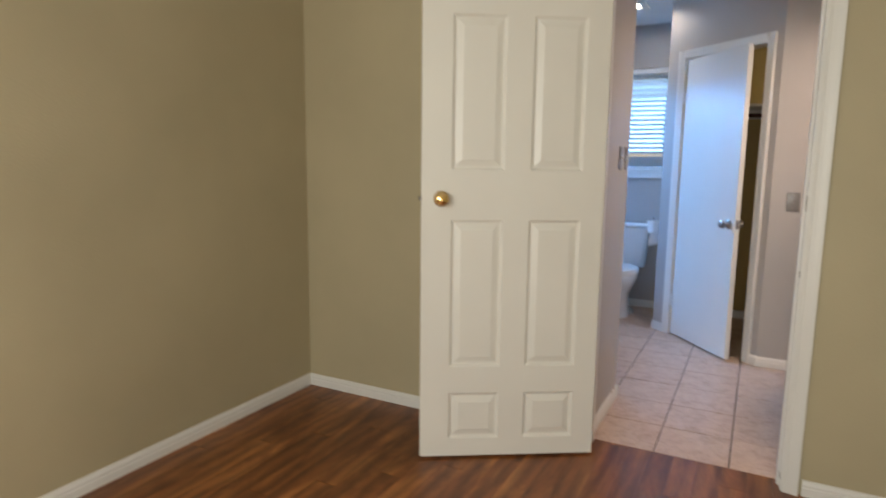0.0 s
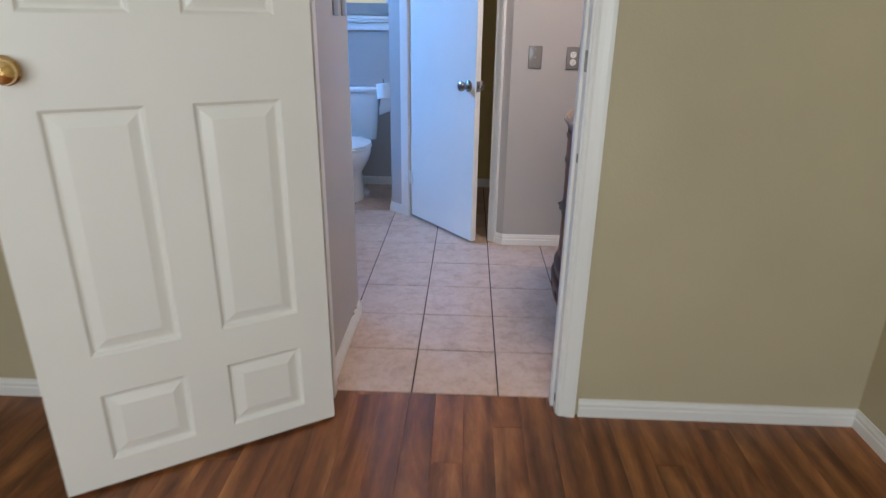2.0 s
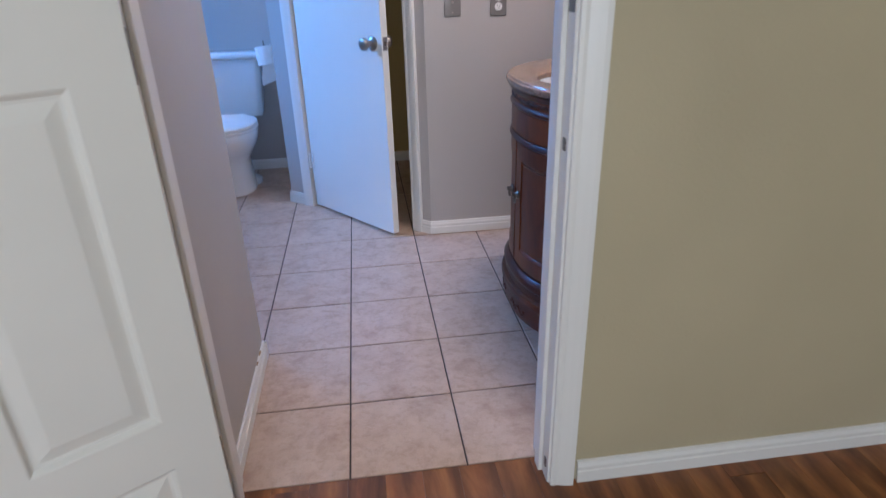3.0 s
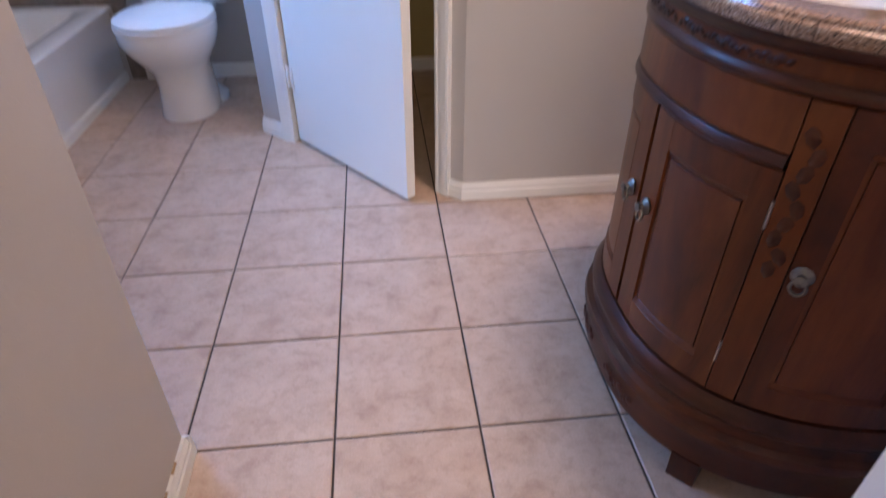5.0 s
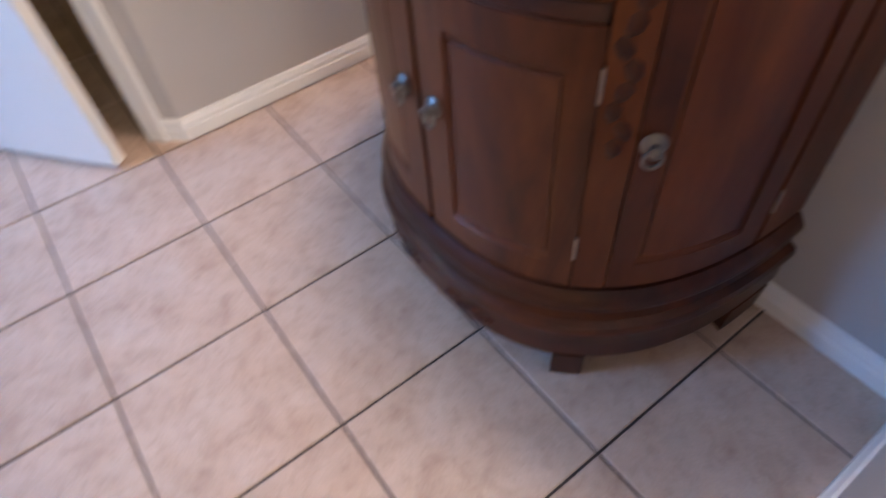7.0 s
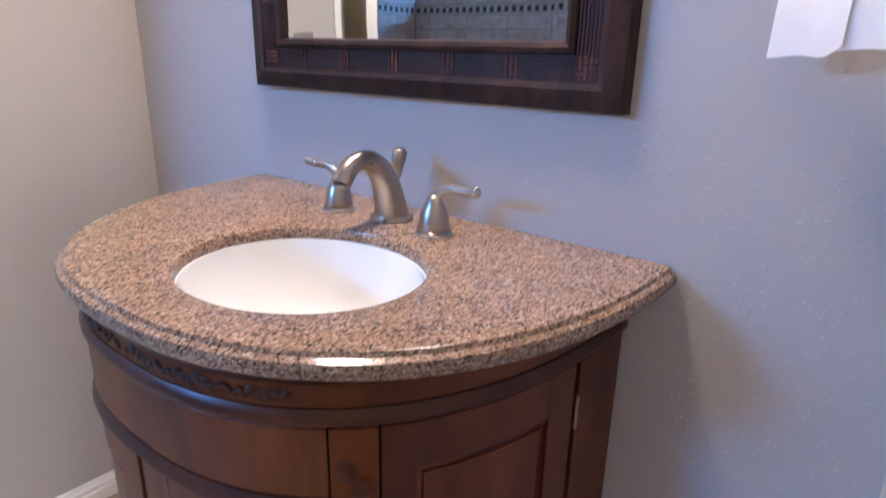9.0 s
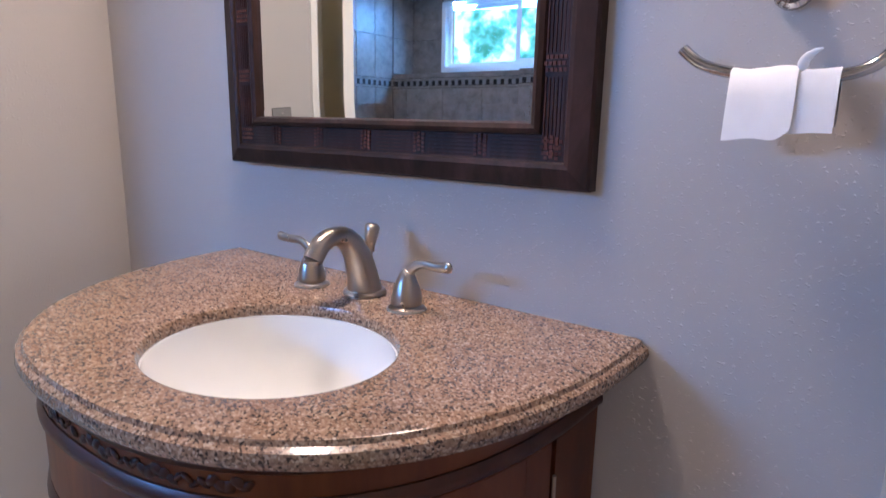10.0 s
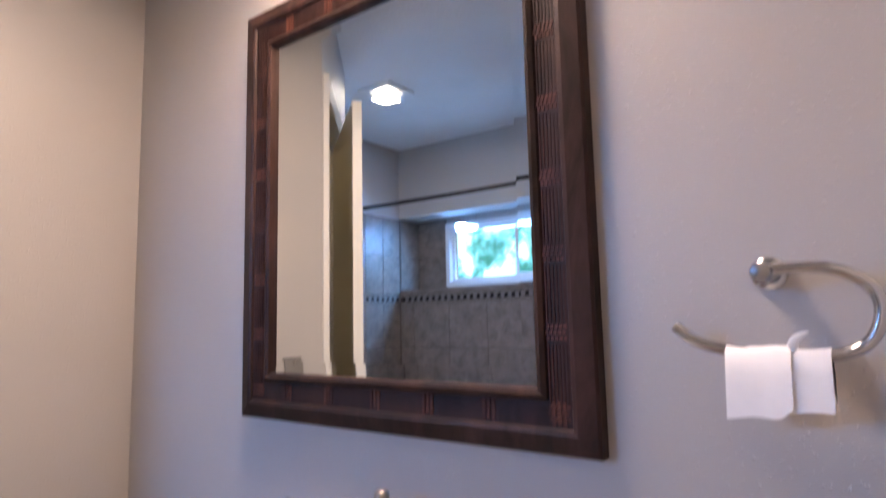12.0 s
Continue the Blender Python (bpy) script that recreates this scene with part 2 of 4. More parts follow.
def lathe(profile, segs=28, m=None):
    """profile: (radius, height) pairs round z."""
    rings = [[(r * math.cos(2 * math.pi * i / segs), r * math.sin(2 * math.pi * i / segs), z) for i in range(segs)] for r, z in profile]
    bm = loft(rings)
    if m is not None:
        bmesh.ops.transform(bm, matrix=m, verts=bm.verts[:])
    return bm


def sweep(points, radii, segs=14, flat=1.0):
    """A tube along points; radii one number or one for each point."""
    pts = [Vector(p) for p in points]
    if isinstance(radii, (int, float)):
        radii = [radii] * len(pts)
    rings, up = [], None
    for i, p in enumerate(pts):
        d = (pts[min(i + 1, len(pts) - 1)] - pts[max(i - 1, 0)]).normalized()
        if up is None:
            up = Vector((0, 0, 1)) if abs(d.z) < 0.9 else Vector((1, 0, 0))
        side = d.cross(up).normalized()
        up = side.cross(d).normalized()
        rings.append([p + radii[i] * (math.cos(a) * side + flat * math.sin(a) * up) for a in (2 * math.pi * k / segs for k in range(segs))])
    return loft(rings)


def smooth_curve(points, n=8):
    pts = [Vector(p) for p in points]
    out = []
    for i in range(len(pts) - 1):
        p0, p1, p2, p3 = pts[max(i - 1, 0)], pts[i], pts[i + 1], pts[min(i + 2, len(pts) - 1)]
        for k in range(n):
            t = k / n
            out.append(0.5 * (2 * p1 + (p2 - p0) * t + (2 * p0 - 5 * p1 + 4 * p2 - p3) * t * t + (3 * p1 - p0 - 3 * p2 + p3) * t ** 3))
    out.append(pts[-1])
    return out


def joined(*bms):
    out = bmesh.new()
    for b in bms:
        me = bpy.data.meshes.new("tmp")
        b.to_mesh(me)
        b.free()
        out.from_mesh(me)
        bpy.data.meshes.remove(me)
    return out


def mesh_of(name, bm, material, smooth=None):
    me = bpy.data.meshes.new(name)
    bm.to_mesh(me)
    bm.free()
    me.materials.append(material)
    if smooth:
        me.shade_smooth()
        if smooth < 180:
            me.set_sharp_from_angle(angle=radians(smooth))
    return me


def part(name, bm, material, parent, label="", smooth=None):
    ob = new(name, mesh_of(name, bm, material, smooth))
    ob.parent = parent
    if label:
        tagged(ob, label)
    return ob


def solid(name, bm, material, label, category, kind="", smooth=None, group=""):
    return tagged(new(name, mesh_of(name, bm, material, smooth)), label, category, group, kind)


def thing(name, label, category, m=None, group="", kind=""):
    ob = new(name)
    ob.empty_display_size = 0.1
    if m is not None:
        ob.matrix_world = m
    return tagged(ob, label, category, group, kind)


def strip(p, q, normal, profile):
    """A moulding from p to q on the floor plan; profile: (out, height) pairs."""
    p, q, n = Vector((*p, 0)), Vector((*q, 0)), Vector((*normal, 0)).normalized()
    return loft([[e + n * o + Vector((0, 0, h)) for o, h in profile] for e in (p, q)])


BASE = [(0, 0), (0.013, 0), (0.013, 0.034), (0.010, 0.037), (0.011, 0.048), (0.007, 0.056), (0.006, 0.062), (0, 0.064)]
CASING = [(0, 0), (0, 0.010), (0.008, 0.013), (0.016, 0.012), (0.030, 0.016), (0.046, 0.019), (0.057, 0.019), (0.057, 0)]


def casing_leg(width_dir, out_dir, foot, z0, z1):
    """An upright casing board: foot is its inner edge on the wall's face."""
    w, o, f = Vector((*width_dir, 0)), Vector((*out_dir, 0)), Vector((*foot, 0))
    return loft([[f + w * a + o * b + Vector((0, 0, z)) for a, b in CASING] for z in (z0, z1)])


def casing_head(out_dir, a, b, z):
    o, a, b = Vector((*out_dir, 0)), Vector((*a, 0)), Vector((*b, 0))
    return loft([[e + o * d + Vector((0, 0, z + h)) for h, d in CASING] for e in (a, b)])

# ---- plan ----
WEST, EAST, SOUTH = -2.195, 1.178, -4.9        # bedroom faces
DOORWALL, BATHSIDE, SEAM = -1.014, -0.886, -0.922   # two faces of the wall with the doorway, floor seam
HALLX, STUB = -0.602, -0.322                   # hall wall face and its free end
NOOKX, NOOKY = 0.764, 0.632                    # wall behind the vanity, wall beside it
BACK = 1.945                                   # wall behind the toilet
TUBWALL, TUBX = -1.88, -1.395                  # wall over the tub, tub apron
BEDTOP, BATHTOP = 2.46, 2.46
DIAG_A, DIAG_B = Vector((-0.645, 1.256, 0)), Vector((0.088, NOOKY, 0))
DIAG_U = (DIAG_B - DIAG_A).normalized()
DIAG_N = Vector((DIAG_U.y, -DIAG_U.x, 0))      # towards the room
OPEN_L, OPEN_R, HEAD = -0.583, 0.187, 2.045    # bedroom doorway

# ---- structure: walls ----
def wall(name, boxes, material, label):
    bm = bmesh.new()
    for b in boxes:
        add_box(bm, *b)
    return solid(name, bm, material, label, "wall", "structure")


mid = SEAM
wall("wall_bedroom_north", [(WEST - 0.12, DOORWALL, 0, OPEN_L - 0.018, mid, BEDTOP), (OPEN_R + 0.018, DOORWALL, 0, EAST + 0.12, mid, BEDTOP),
     (OPEN_L - 0.018, DOORWALL, HEAD + 0.018, OPEN_R + 0.018, mid, BEDTOP)], TAN, "tan painted bedroom wall with an open doorway")
wall("wall_bath_south", [(TUBWALL - 0.35, mid, 0, OPEN_L - 0.018, BATHSIDE, BATHTOP), (OPEN_R + 0.018, mid, 0, NOOKX + 0.12, BATHSIDE, BATHTOP),
     (OPEN_L - 0.018, mid, HEAD + 0.018, OPEN_R + 0.018, BATHSIDE, BATHTOP)], GREY, "grey painted bathroom wall with an open doorway")
wall("wall_bedroom_west", [(WEST - 0.12, SOUTH - 0.12, 0, WEST, DOORWALL, BEDTOP)], TAN, "plain tan painted bedroom wall")
wall("wall_bedroom_east", [(EAST, SOUTH - 0.12, 0, EAST + 0.12, DOORWALL, BEDTOP)], TAN, "plain tan painted bedroom wall")
# The opening is assumed, set behind the camera to go with the fill lamp.
wall("wall_bedroom_south", [(WEST, SOUTH - 0.12, 0, -1.4, SOUTH, BEDTOP), (0.4, SOUTH - 0.12, 0, EAST, SOUTH, BEDTOP),
     (-1.4, SOUTH - 0.12, 0, 0.4, SOUTH, 0.7), (-1.4, SOUTH - 0.12, 2.0, 0.4, SOUTH, BEDTOP)], TAN, "tan painted bedroom wall with an added, unseen window opening")
wall("wall_hall_west", [(HALLX - 0.115, BATHSIDE, 0, HALLX, STUB, BATHTOP)], GREY, "short grey painted wall with a free end")
wall("wall_vanity", [(NOOKX, BATHSIDE, 0, NOOKX + 0.12, NOOKY, BATHTOP), (NOOKX + 0.004, NOOKY, 0, NOOKX + 0.12, BACK + 0.12, BATHTOP)], GREY, "blue-grey lit textured wall behind the vanity")
WIN_L, WIN_R, WIN_B, WIN_T = -1.26, -0.70, 1.235, 2.10
wall("wall_bath_north", [(TUBWALL - 0.35, BACK, 0, WIN_L, BACK + 0.12, BATHTOP), (WIN_R, BACK, 0, -0.60, BACK + 0.12, BATHTOP),
     (WIN_L, BACK, 0, WIN_R, BACK + 0.12, WIN_B), (WIN_L, BACK, WIN_T, WIN_R, BACK + 0.12, BATHTOP)], GREY, "grey painted wall with a small blinded window")
# corner closet: two outer walls with a slanting one between them
p = lambda u, d=0.0: tuple((DIAG_A + DIAG_U * u - DIAG_N * d).xy)
LEN = (DIAG_B - DIAG_A).length
CL, CR, CH = 0.175, 0.856, 2.03
solid("wall_closet", joined(
    prism([(DIAG_A.x, BACK), (DIAG_A.x, DIAG_A.y), p(CL - 0.016), p(CL - 0.016, 0.10), (-0.545, DIAG_A.y + 0.05), (-0.545, BACK)], 0, BATHTOP),
    prism([p(CR + 0.016, 0.10), p(CR + 0.016), tuple(DIAG_B.xy), (NOOKX, NOOKY), (NOOKX, NOOKY + 0.1), (DIAG_B.x + 0.05, NOOKY + 0.1)], 0, BATHTOP),
    prism([p(CL - 0.016), p(CR + 0.016), p(CR + 0.016, 0.10), p(CL - 0.016, 0.10)], CH + 0.016, BATHTOP)), GREY, "grey painted closet wall with a slanting doorway", "wall", "structure")
solid("wall_closet_lining", joined(
    prism([(-0.541, BACK - 0.006), (-0.541, DIAG_A.y + 0.07), (-0.537, DIAG_A.y + 0.07), (-0.537, BACK - 0.006)], 0, BATHTOP),
    prism([(-0.541, BACK - 0.006), (NOOKX, BACK - 0.006), (NOOKX, BACK - 0.002), (-0.541, BACK - 0.002)], 0, BATHTOP),
    prism([(NOOKX - 0.004, NOOKY + 0.104), (NOOKX, NOOKY + 0.104), (NOOKX, BACK - 0.006), (NOOKX - 0.004, BACK - 0.006)], 0, BATHTOP)), YELLOW, "yellow painted closet interior", "wall", "structure")
solid("ceiling_bedroom", box(WEST - 0.12, SOUTH - 0.12, BEDTOP, EAST + 0.12, mid, BEDTOP + 0.1), CEIL, "white textured bedroom ceiling", "ceiling", "structure")
solid("ceiling_bath", box(TUBWALL - 0.35, mid, BATHTOP, NOOKX + 0.12, BACK + 0.12, BATHTOP + 0.1), CEIL, "white textured bathroom ceiling", "ceiling", "structure")

# ---- baseboards ----
def base(name, runs):
    solid(name, joined(*[strip(a, b, n, BASE) for a, b, n in runs]), WHITE, "white painted moulded baseboard", "baseboard", "structure")


base("baseboard_bedroom", [((WEST, DOORWALL), (OPEN_L - 0.075, DOORWALL), (0, -1)), ((OPEN_R + 0.075, DOORWALL), (EAST, DOORWALL), (0, -1)),
     ((WEST, SOUTH), (WEST, DOORWALL), (1, 0)), ((EAST, SOUTH), (EAST, DOORWALL), (-1, 0)), ((WEST, SOUTH), (EAST, SOUTH), (0, 1))])
base("baseboard_hall", [((HALLX, BATHSIDE), (HALLX, STUB), (1, 0)), ((HALLX - 0.115, STUB), (HALLX + 0.013, STUB), (0, 1)), ((HALLX - 0.115, BATHSIDE), (HALLX - 0.115, STUB), (-1, 0))])
base("baseboard_vanity", [((NOOKX, BATHSIDE), (NOOKX, NOOKY), (-1, 0)), ((DIAG_B.x - 0.004, NOOKY), (NOOKX, NOOKY), (0, -1)), ((OPEN_R + 0.02, BATHSIDE), (NOOKX, BATHSIDE), (0, 1))])
base("baseboard_closet_wall", [(p(CR + 0.057), p(LEN + 0.004), DIAG_N.xy), (p(-0.004), p(CL - 0.057), DIAG_N.xy), ((DIAG_A.x, DIAG_A.y - 0.004), (DIAG_A.x, BACK), (-1, 0))])
base("baseboard_toilet", [((TUBX + 0.09, BACK), (DIAG_A.x, BACK), (0, -1))])
base("baseboard_closet_inside", [((-0.537, BACK - 0.006), (NOOKX, BACK - 0.006), (0, -1))])

flake_board = bpy.data.objects["baseboard_hall"]
for y, w, lean in ((-0.392, 0.030, 0.006), (-0.452, 0.024, 0.004)):
    part("paint_flake", loft([[(HALLX + 0.0065, y - w / 2, 0.060), (HALLX + 0.0065 + lean, y - w * 0.30, 0.071), (HALLX + 0.0065 + lean * 1.3, y + w * 0.15, 0.074), (HALLX + 0.0065, y + w / 2, 0.060)],
         [(HALLX + 0.0080, y - w / 2, 0.060), (HALLX + 0.0080 + lean, y - w * 0.30, 0.0705), (HALLX + 0.0080 + lean * 1.3, y + w * 0.15, 0.0735), (HALLX + 0.0080, y + w / 2, 0.060)]]), WHITE, flake_board, "curled flake of white paint")
    part("bare_patch", box(HALLX + 0.0005, y - w * 0.5, 0.0642, HALLX + 0.0055, y + w * 0.4, 0.0650), CARD, flake_board, "bare brown patch where paint has flaked")

# ---- door frames ----
def frame_piece(name, bms, label):
    return solid(name, joined(*bms), WHITE, label, "door frame", "structure")


frame_piece("trim_bedroom_doorway", [
    casing_leg((1, 0), (0, -1), (OPEN_R + 0.006, DOORWALL), 0, HEAD + 0.063), casing_leg((-1, 0), (0, -1), (OPEN_L - 0.006, DOORWALL), 0, HEAD + 0.063),
    casing_head((0, -1), (OPEN_L - 0.006, DOORWALL), (OPEN_R + 0.006, DOORWALL), HEAD + 0.006),
    box(OPEN_R, DOORWALL - 0.001, 0, OPEN_R + 0.018, BATHSIDE + 0.001, HEAD, 0.0015, 1), box(OPEN_L - 0.018, DOORWALL - 0.001, 0, OPEN_L, BATHSIDE + 0.001, HEAD, 0.0015, 1),
    box(OPEN_L - 0.018, DOORWALL - 0.001, HEAD, OPEN_R + 0.018, BATHSIDE + 0.001, HEAD + 0.018, 0.0015, 1),
    box(OPEN_R - 0.011, DOORWALL + 0.042, 0, OPEN_R, DOORWALL + 0.077, HEAD, 0.002, 1), box(OPEN_L, DOORWALL + 0.042, 0, OPEN_L + 0.011, DOORWALL + 0.077, HEAD, 0.002, 1)], "white painted doorway casing and jamb")
frame_piece("trim_closet_doorway", [
    casing_leg(tuple(DIAG_U.xy), tuple(DIAG_N.xy), p(CR), 0, CH + 0.057), casing_leg(tuple((-DIAG_U).xy), tuple(DIAG_N.xy), p(CL), 0, CH + 0.057),
    casing_head(tuple(DIAG_N.xy), p(CL), p(CR), CH),
    prism([p(CR), p(CR + 0.016), p(CR + 0.016, 0.1), p(CR, 0.1)], 0, CH), prism([p(CL - 0.016), p(CL), p(CL, 0.1), p(CL - 0.016, 0.1)], 0, CH),
    prism([p(CL), p(CR), p(CR, 0.1), p(CL, 0.1)], CH - 0.001, CH + 0.015)], "white painted closet door casing and jamb")

# ---- windows ----
def window(name, m, w, h, label, panes=2, depth=0.07):
    """A vinyl window in the plane y = 0 of m, looking out along +y, its lower left corner at the origin."""
    win = thing(name, label, "window", m, kind="structure")
    t = 0.035
    part("window_frame", joined(box(0, 0, 0, t, depth, h, 0.003), box(w - t, 0, 0, w, depth, h, 0.003), box(t, 0, 0, w - t, depth, t, 0.003), box(t, 0, h - t, w - t, depth, h, 0.003)), VINYL, win)
    inner = w - 2 * t
    for i in range(panes):
        x0 = t + inner * i / panes
        x1 = t + inner * (i + 1) / panes
        y = 0.016 + 0.018 * i
        sash = part("sash", joined(box(x0, y, t, x0 + 0.024, y + 0.018, h - t, 0.002), box(x1 - 0.024, y, t, x1, y + 0.018, h - t, 0.002),
                    box(x0 + 0.024, y, t, x1 - 0.024, y + 0.018, t + 0.024, 0.002), box(x0 + 0.024, y, h - t - 0.024, x1 - 0.024, y + 0.018, h - t, 0.002)), VINYL, win)
        pane = part("pane", box(x0 + 0.02, y + 0.007, t + 0.02, x1 - 0.02, y + 0.011, h - t - 0.02), GLASS, sash)
        pane.visible_shadow = False
    return win


toilet_window = window("window_1", pose(WIN_L, BACK + 0.035, WIN_B), WIN_R - WIN_L, WIN_T - WIN_B, "white vinyl window behind closed blinds", 1)
solid("trim_toilet_window", joined(box(WIN_L - 0.05, BACK - 0.018, WIN_B - 0.075, WIN_R + 0.05, BACK, WIN_B - 0.02, 0.004), box(WIN_L - 0.06, BACK - 0.035, WIN_B - 0.02, WIN_R + 0.058, BACK + 0.03, WIN_B, 0.005)),
      WHITE, "white painted window sill and apron", "window sill", "structure")
blind = thing("window_blind", "white horizontal slat blind lowered over the toilet window", "blind", pose(0, 0, 0))
part("headrail", box(WIN_L + 0.01, BACK - 0.012, WIN_T - 0.05, WIN_R - 0.01, BACK + 0.028, WIN_T - 0.006, 0.004), PLASTIC, blind)
slat = mesh_of("slat", loft([[(x, BACK + 0.008 + 0.024 * c, 0.0105 * -c + 0.002 * (1 - abs(c)) + d) for c, d in ((-1, 0), (-0.5, 0), (0, 0), (0.5, 0), (1, 0), (1, 0.002), (0, 0.002), (-1, 0.002))] for x in (WIN_L + 0.012, WIN_R - 0.012)]), PLASTIC)
z = WIN_B + 0.145
while z < WIN_T - 0.06:
    s = new("slat", slat)
    s.parent, s.location = blind, (0, 0, z)
    z += 0.040
for i in range(9):
    s = new("slat", slat)
    s.parent, s.location = blind, (0, 0, WIN_B + 0.035 + 0.008 * i)
part("bottom_rail", box(WIN_L + 0.012, BACK - 0.010, WIN_B + 0.003, WIN_R - 0.012, BACK + 0.024, WIN_B + 0.024, 0.004), PLASTIC, blind)
for x in (WIN_L + 0.09, WIN_R - 0.09):
    part("cord", sweep([(x, BACK - 0.009, WIN_T - 0.05), (x, BACK - 0.009, WIN_B + 0.1)], 0.0012, 6), PLASTIC, blind)

TW_S, TW_N, TW_B, TW_T = 0.52, 1.68, 1.455, 1.91
NICHE = TUBWALL - 0.22
tub_window = window("window_2", pose(NICHE + 0.02, TW_S, TW_B, 0, 0, 90), TW_N - TW_S, TW_T - TW_B, "white sliding window over the tub")
wall("wall_tub", [(TUBWALL - 0.35, BATHSIDE, 0, TUBWALL, BACK, TW_B - 0.03), (TUBWALL - 0.35, BATHSIDE, TW_T + 0.045, TUBWALL, BACK, BATHTOP),
     (TUBWALL - 0.35, BATHSIDE, TW_B - 0.03, TUBWALL, 0.55, TW_T + 0.045), (NICHE - 0.14, TW_N, TW_B - 0.03, NICHE, BACK, TW_T + 0.045), (NICHE - 0.14, 0.55, TW_B - 0.03, NICHE, TW_S, TW_T + 0.045),
     (NICHE - 0.14, TW_S, TW_T, NICHE, TW_N, TW_T + 0.045), (NICHE - 0.14, TW_S, TW_B - 0.03, NICHE, TW_N, TW_B)], GREY, "grey painted wall with a deep window recess over the tub")

# ---- outside ----
def leaf_mat():
    m, nt, b = principled("foliage")
    c = ramp(nt, noise_tex(nt, coords(nt), 3, 4), [(0.3, (0.03, 0.09, 0.02)), (0.7, (0.10, 0.22, 0.06))])
    nt.links.new(c, b.inputs["Base Color"])
    b.inputs["Roughness"].default_value = 0.6
    return m


# Emissive green-to-white noise: outdoor brightness is put into the backdrop's own glow.
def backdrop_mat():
    m, nt, b = principled("glowing_garden_backdrop")
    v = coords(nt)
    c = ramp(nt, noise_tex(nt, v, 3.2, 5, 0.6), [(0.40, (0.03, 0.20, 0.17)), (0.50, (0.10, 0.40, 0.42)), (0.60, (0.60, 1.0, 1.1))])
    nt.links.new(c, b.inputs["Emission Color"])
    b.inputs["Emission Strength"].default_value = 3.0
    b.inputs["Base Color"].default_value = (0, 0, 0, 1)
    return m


solid("backdrop", box(-4.65, -0.8, 0.6, -4.6, 4.2, 3.6), backdrop_mat(), "glowing backdrop in blurred garden colours beyond the tub window", "backdrop", "structure")
solid("ground", box(-60, -60, -0.4, 60, 60, -0.3), plain("dry_grass", (0.20, 0.22, 0.09), 0.9, 0, 0.3, 2), "grassy ground outside the house", "ground", "structure")

# ---- bedroom door ----
door = thing("door_1", "white six-panel door standing wide open into the bedroom", "door", pose(-0.549, -1.088, 0.012, 0, 0, 212.0), kind="structure")
DW, DH, DT = 0.762, 2.03, 0.035
COLS = ((0.094, 0.314), (0.420, 0.640))
ROWS = ((0.078, 0.286), (0.402, 1.034), (1.236, 1.850))
cuts = [0, 0.094, 0.314, 0.420, 0.640, DW]
bits = [box(cuts[i], -DT, 0, cuts[i + 1], 0, DH) for i in (0, 2, 4)]
for c0, c1 in COLS:
    zs = [0] + [v for r in ROWS for v in r] + [DH]
    bits += [box(c0, -DT, zs[i], c1, 0, zs[i + 1]) for i in range(0, len(zs), 2)]
part("slab", joined(*bits), DOORWHITE, door)


def raised_panel(w, h):
    def ring(inset, y):
        return [(inset, y, inset), (w - inset, y, inset), (w - inset, y, h - inset), (inset, y, h - inset)]
    front = loft([ring(0, 0.0005), ring(0.003, -0.001), ring(0.010, -0.0095), ring(0.016, -0.0105), ring(0.020, -0.0095), ring(0.042, -0.002), ring(0.045, -0.0015)], cap=False)
    f = front.verts[:]
    front.faces.new(f[-4:])
    bmesh.ops.recalc_face_normals(front, faces=front.faces[:])
    return joined(front, box(0, -DT + 0.004, 0, w, -DT + 0.010, h))


for c0, c1 in COLS:
    for z0, z1 in ROWS:
        part("panel", raised_panel(c1 - c0, z1 - z0), DOORWHITE, door).location = (c0, 0, z0)


def knob(material, side=1):
    """Round knob standing out along +y."""
    prof = [(0.0, 0), (0.031, 0), (0.032, 0.004), (0.026, 0.009), (0.013, 0.012), (0.011, 0.026), (0.018, 0.032), (0.026, 0.042), (0.0275, 0.050), (0.024, 0.059), (0.014, 0.064), (0.0, 0.0645)]
    return lathe(prof, 32, pose(0, 0, 0, -90 * side))


KZ = 1.12
k = part("knob", knob(BRASS), BRASS, door, "polished brass knob", 40)
k.location = (DW - 0.082, 0, KZ)
part("keyhole", lathe([(0, 0), (0.006, 0), (0.006, 0.002), (0, 0.002)], 14, pose(DW - 0.082, 0.064, KZ, -90)), BRASS, k.parent)
k = part("knob", knob(BRASS, -1), BRASS, door, "polished brass knob", 40)
k.location = (DW - 0.082, -DT, KZ)
part("latch", joined(box(DW, -0.029, KZ - 0.028, DW + 0.0015, -0.006, KZ + 0.028), box(DW, -0.024, KZ - 0.008, DW + 0.011, -0.012, KZ + 0.008, 0.003)), PEWTER, door, "dull metal latch bolt and plate")
for z in (0.19, 1.02, 1.82):
    part("hinge", joined(lathe([(0, 0), (0.006, 0), (0.006, 0.089), (0, 0.089)], 12, pose(-0.006, -DT - 0.004, z)), box(-0.001, -DT + 0.002, z, 0.0, -0.004, z + 0.089)), NICKEL, door)

strike = solid("strike_plate", joined(box(OPEN_R - 0.002, DOORWALL + 0.006, 1.115, OPEN_R, DOORWALL + 0.036, 1.172), box(OPEN_R - 0.003, DOORWALL + 0.014, 1.128, OPEN_R - 0.0005, DOORWALL + 0.026, 1.158)),
               PEWTER, "worn metal strike plate on the door jamb", "strike plate")
for z in (0.86, 0.04):
    solid("jamb_mortise", box(OPEN_R - 0.0025, DOORWALL + 0.012, z, OPEN_R, DOORWALL + 0.026, z + 0.026, 0.001, 1), PEWTER, "small dark old hinge mark on the door jamb", "metal fitting")

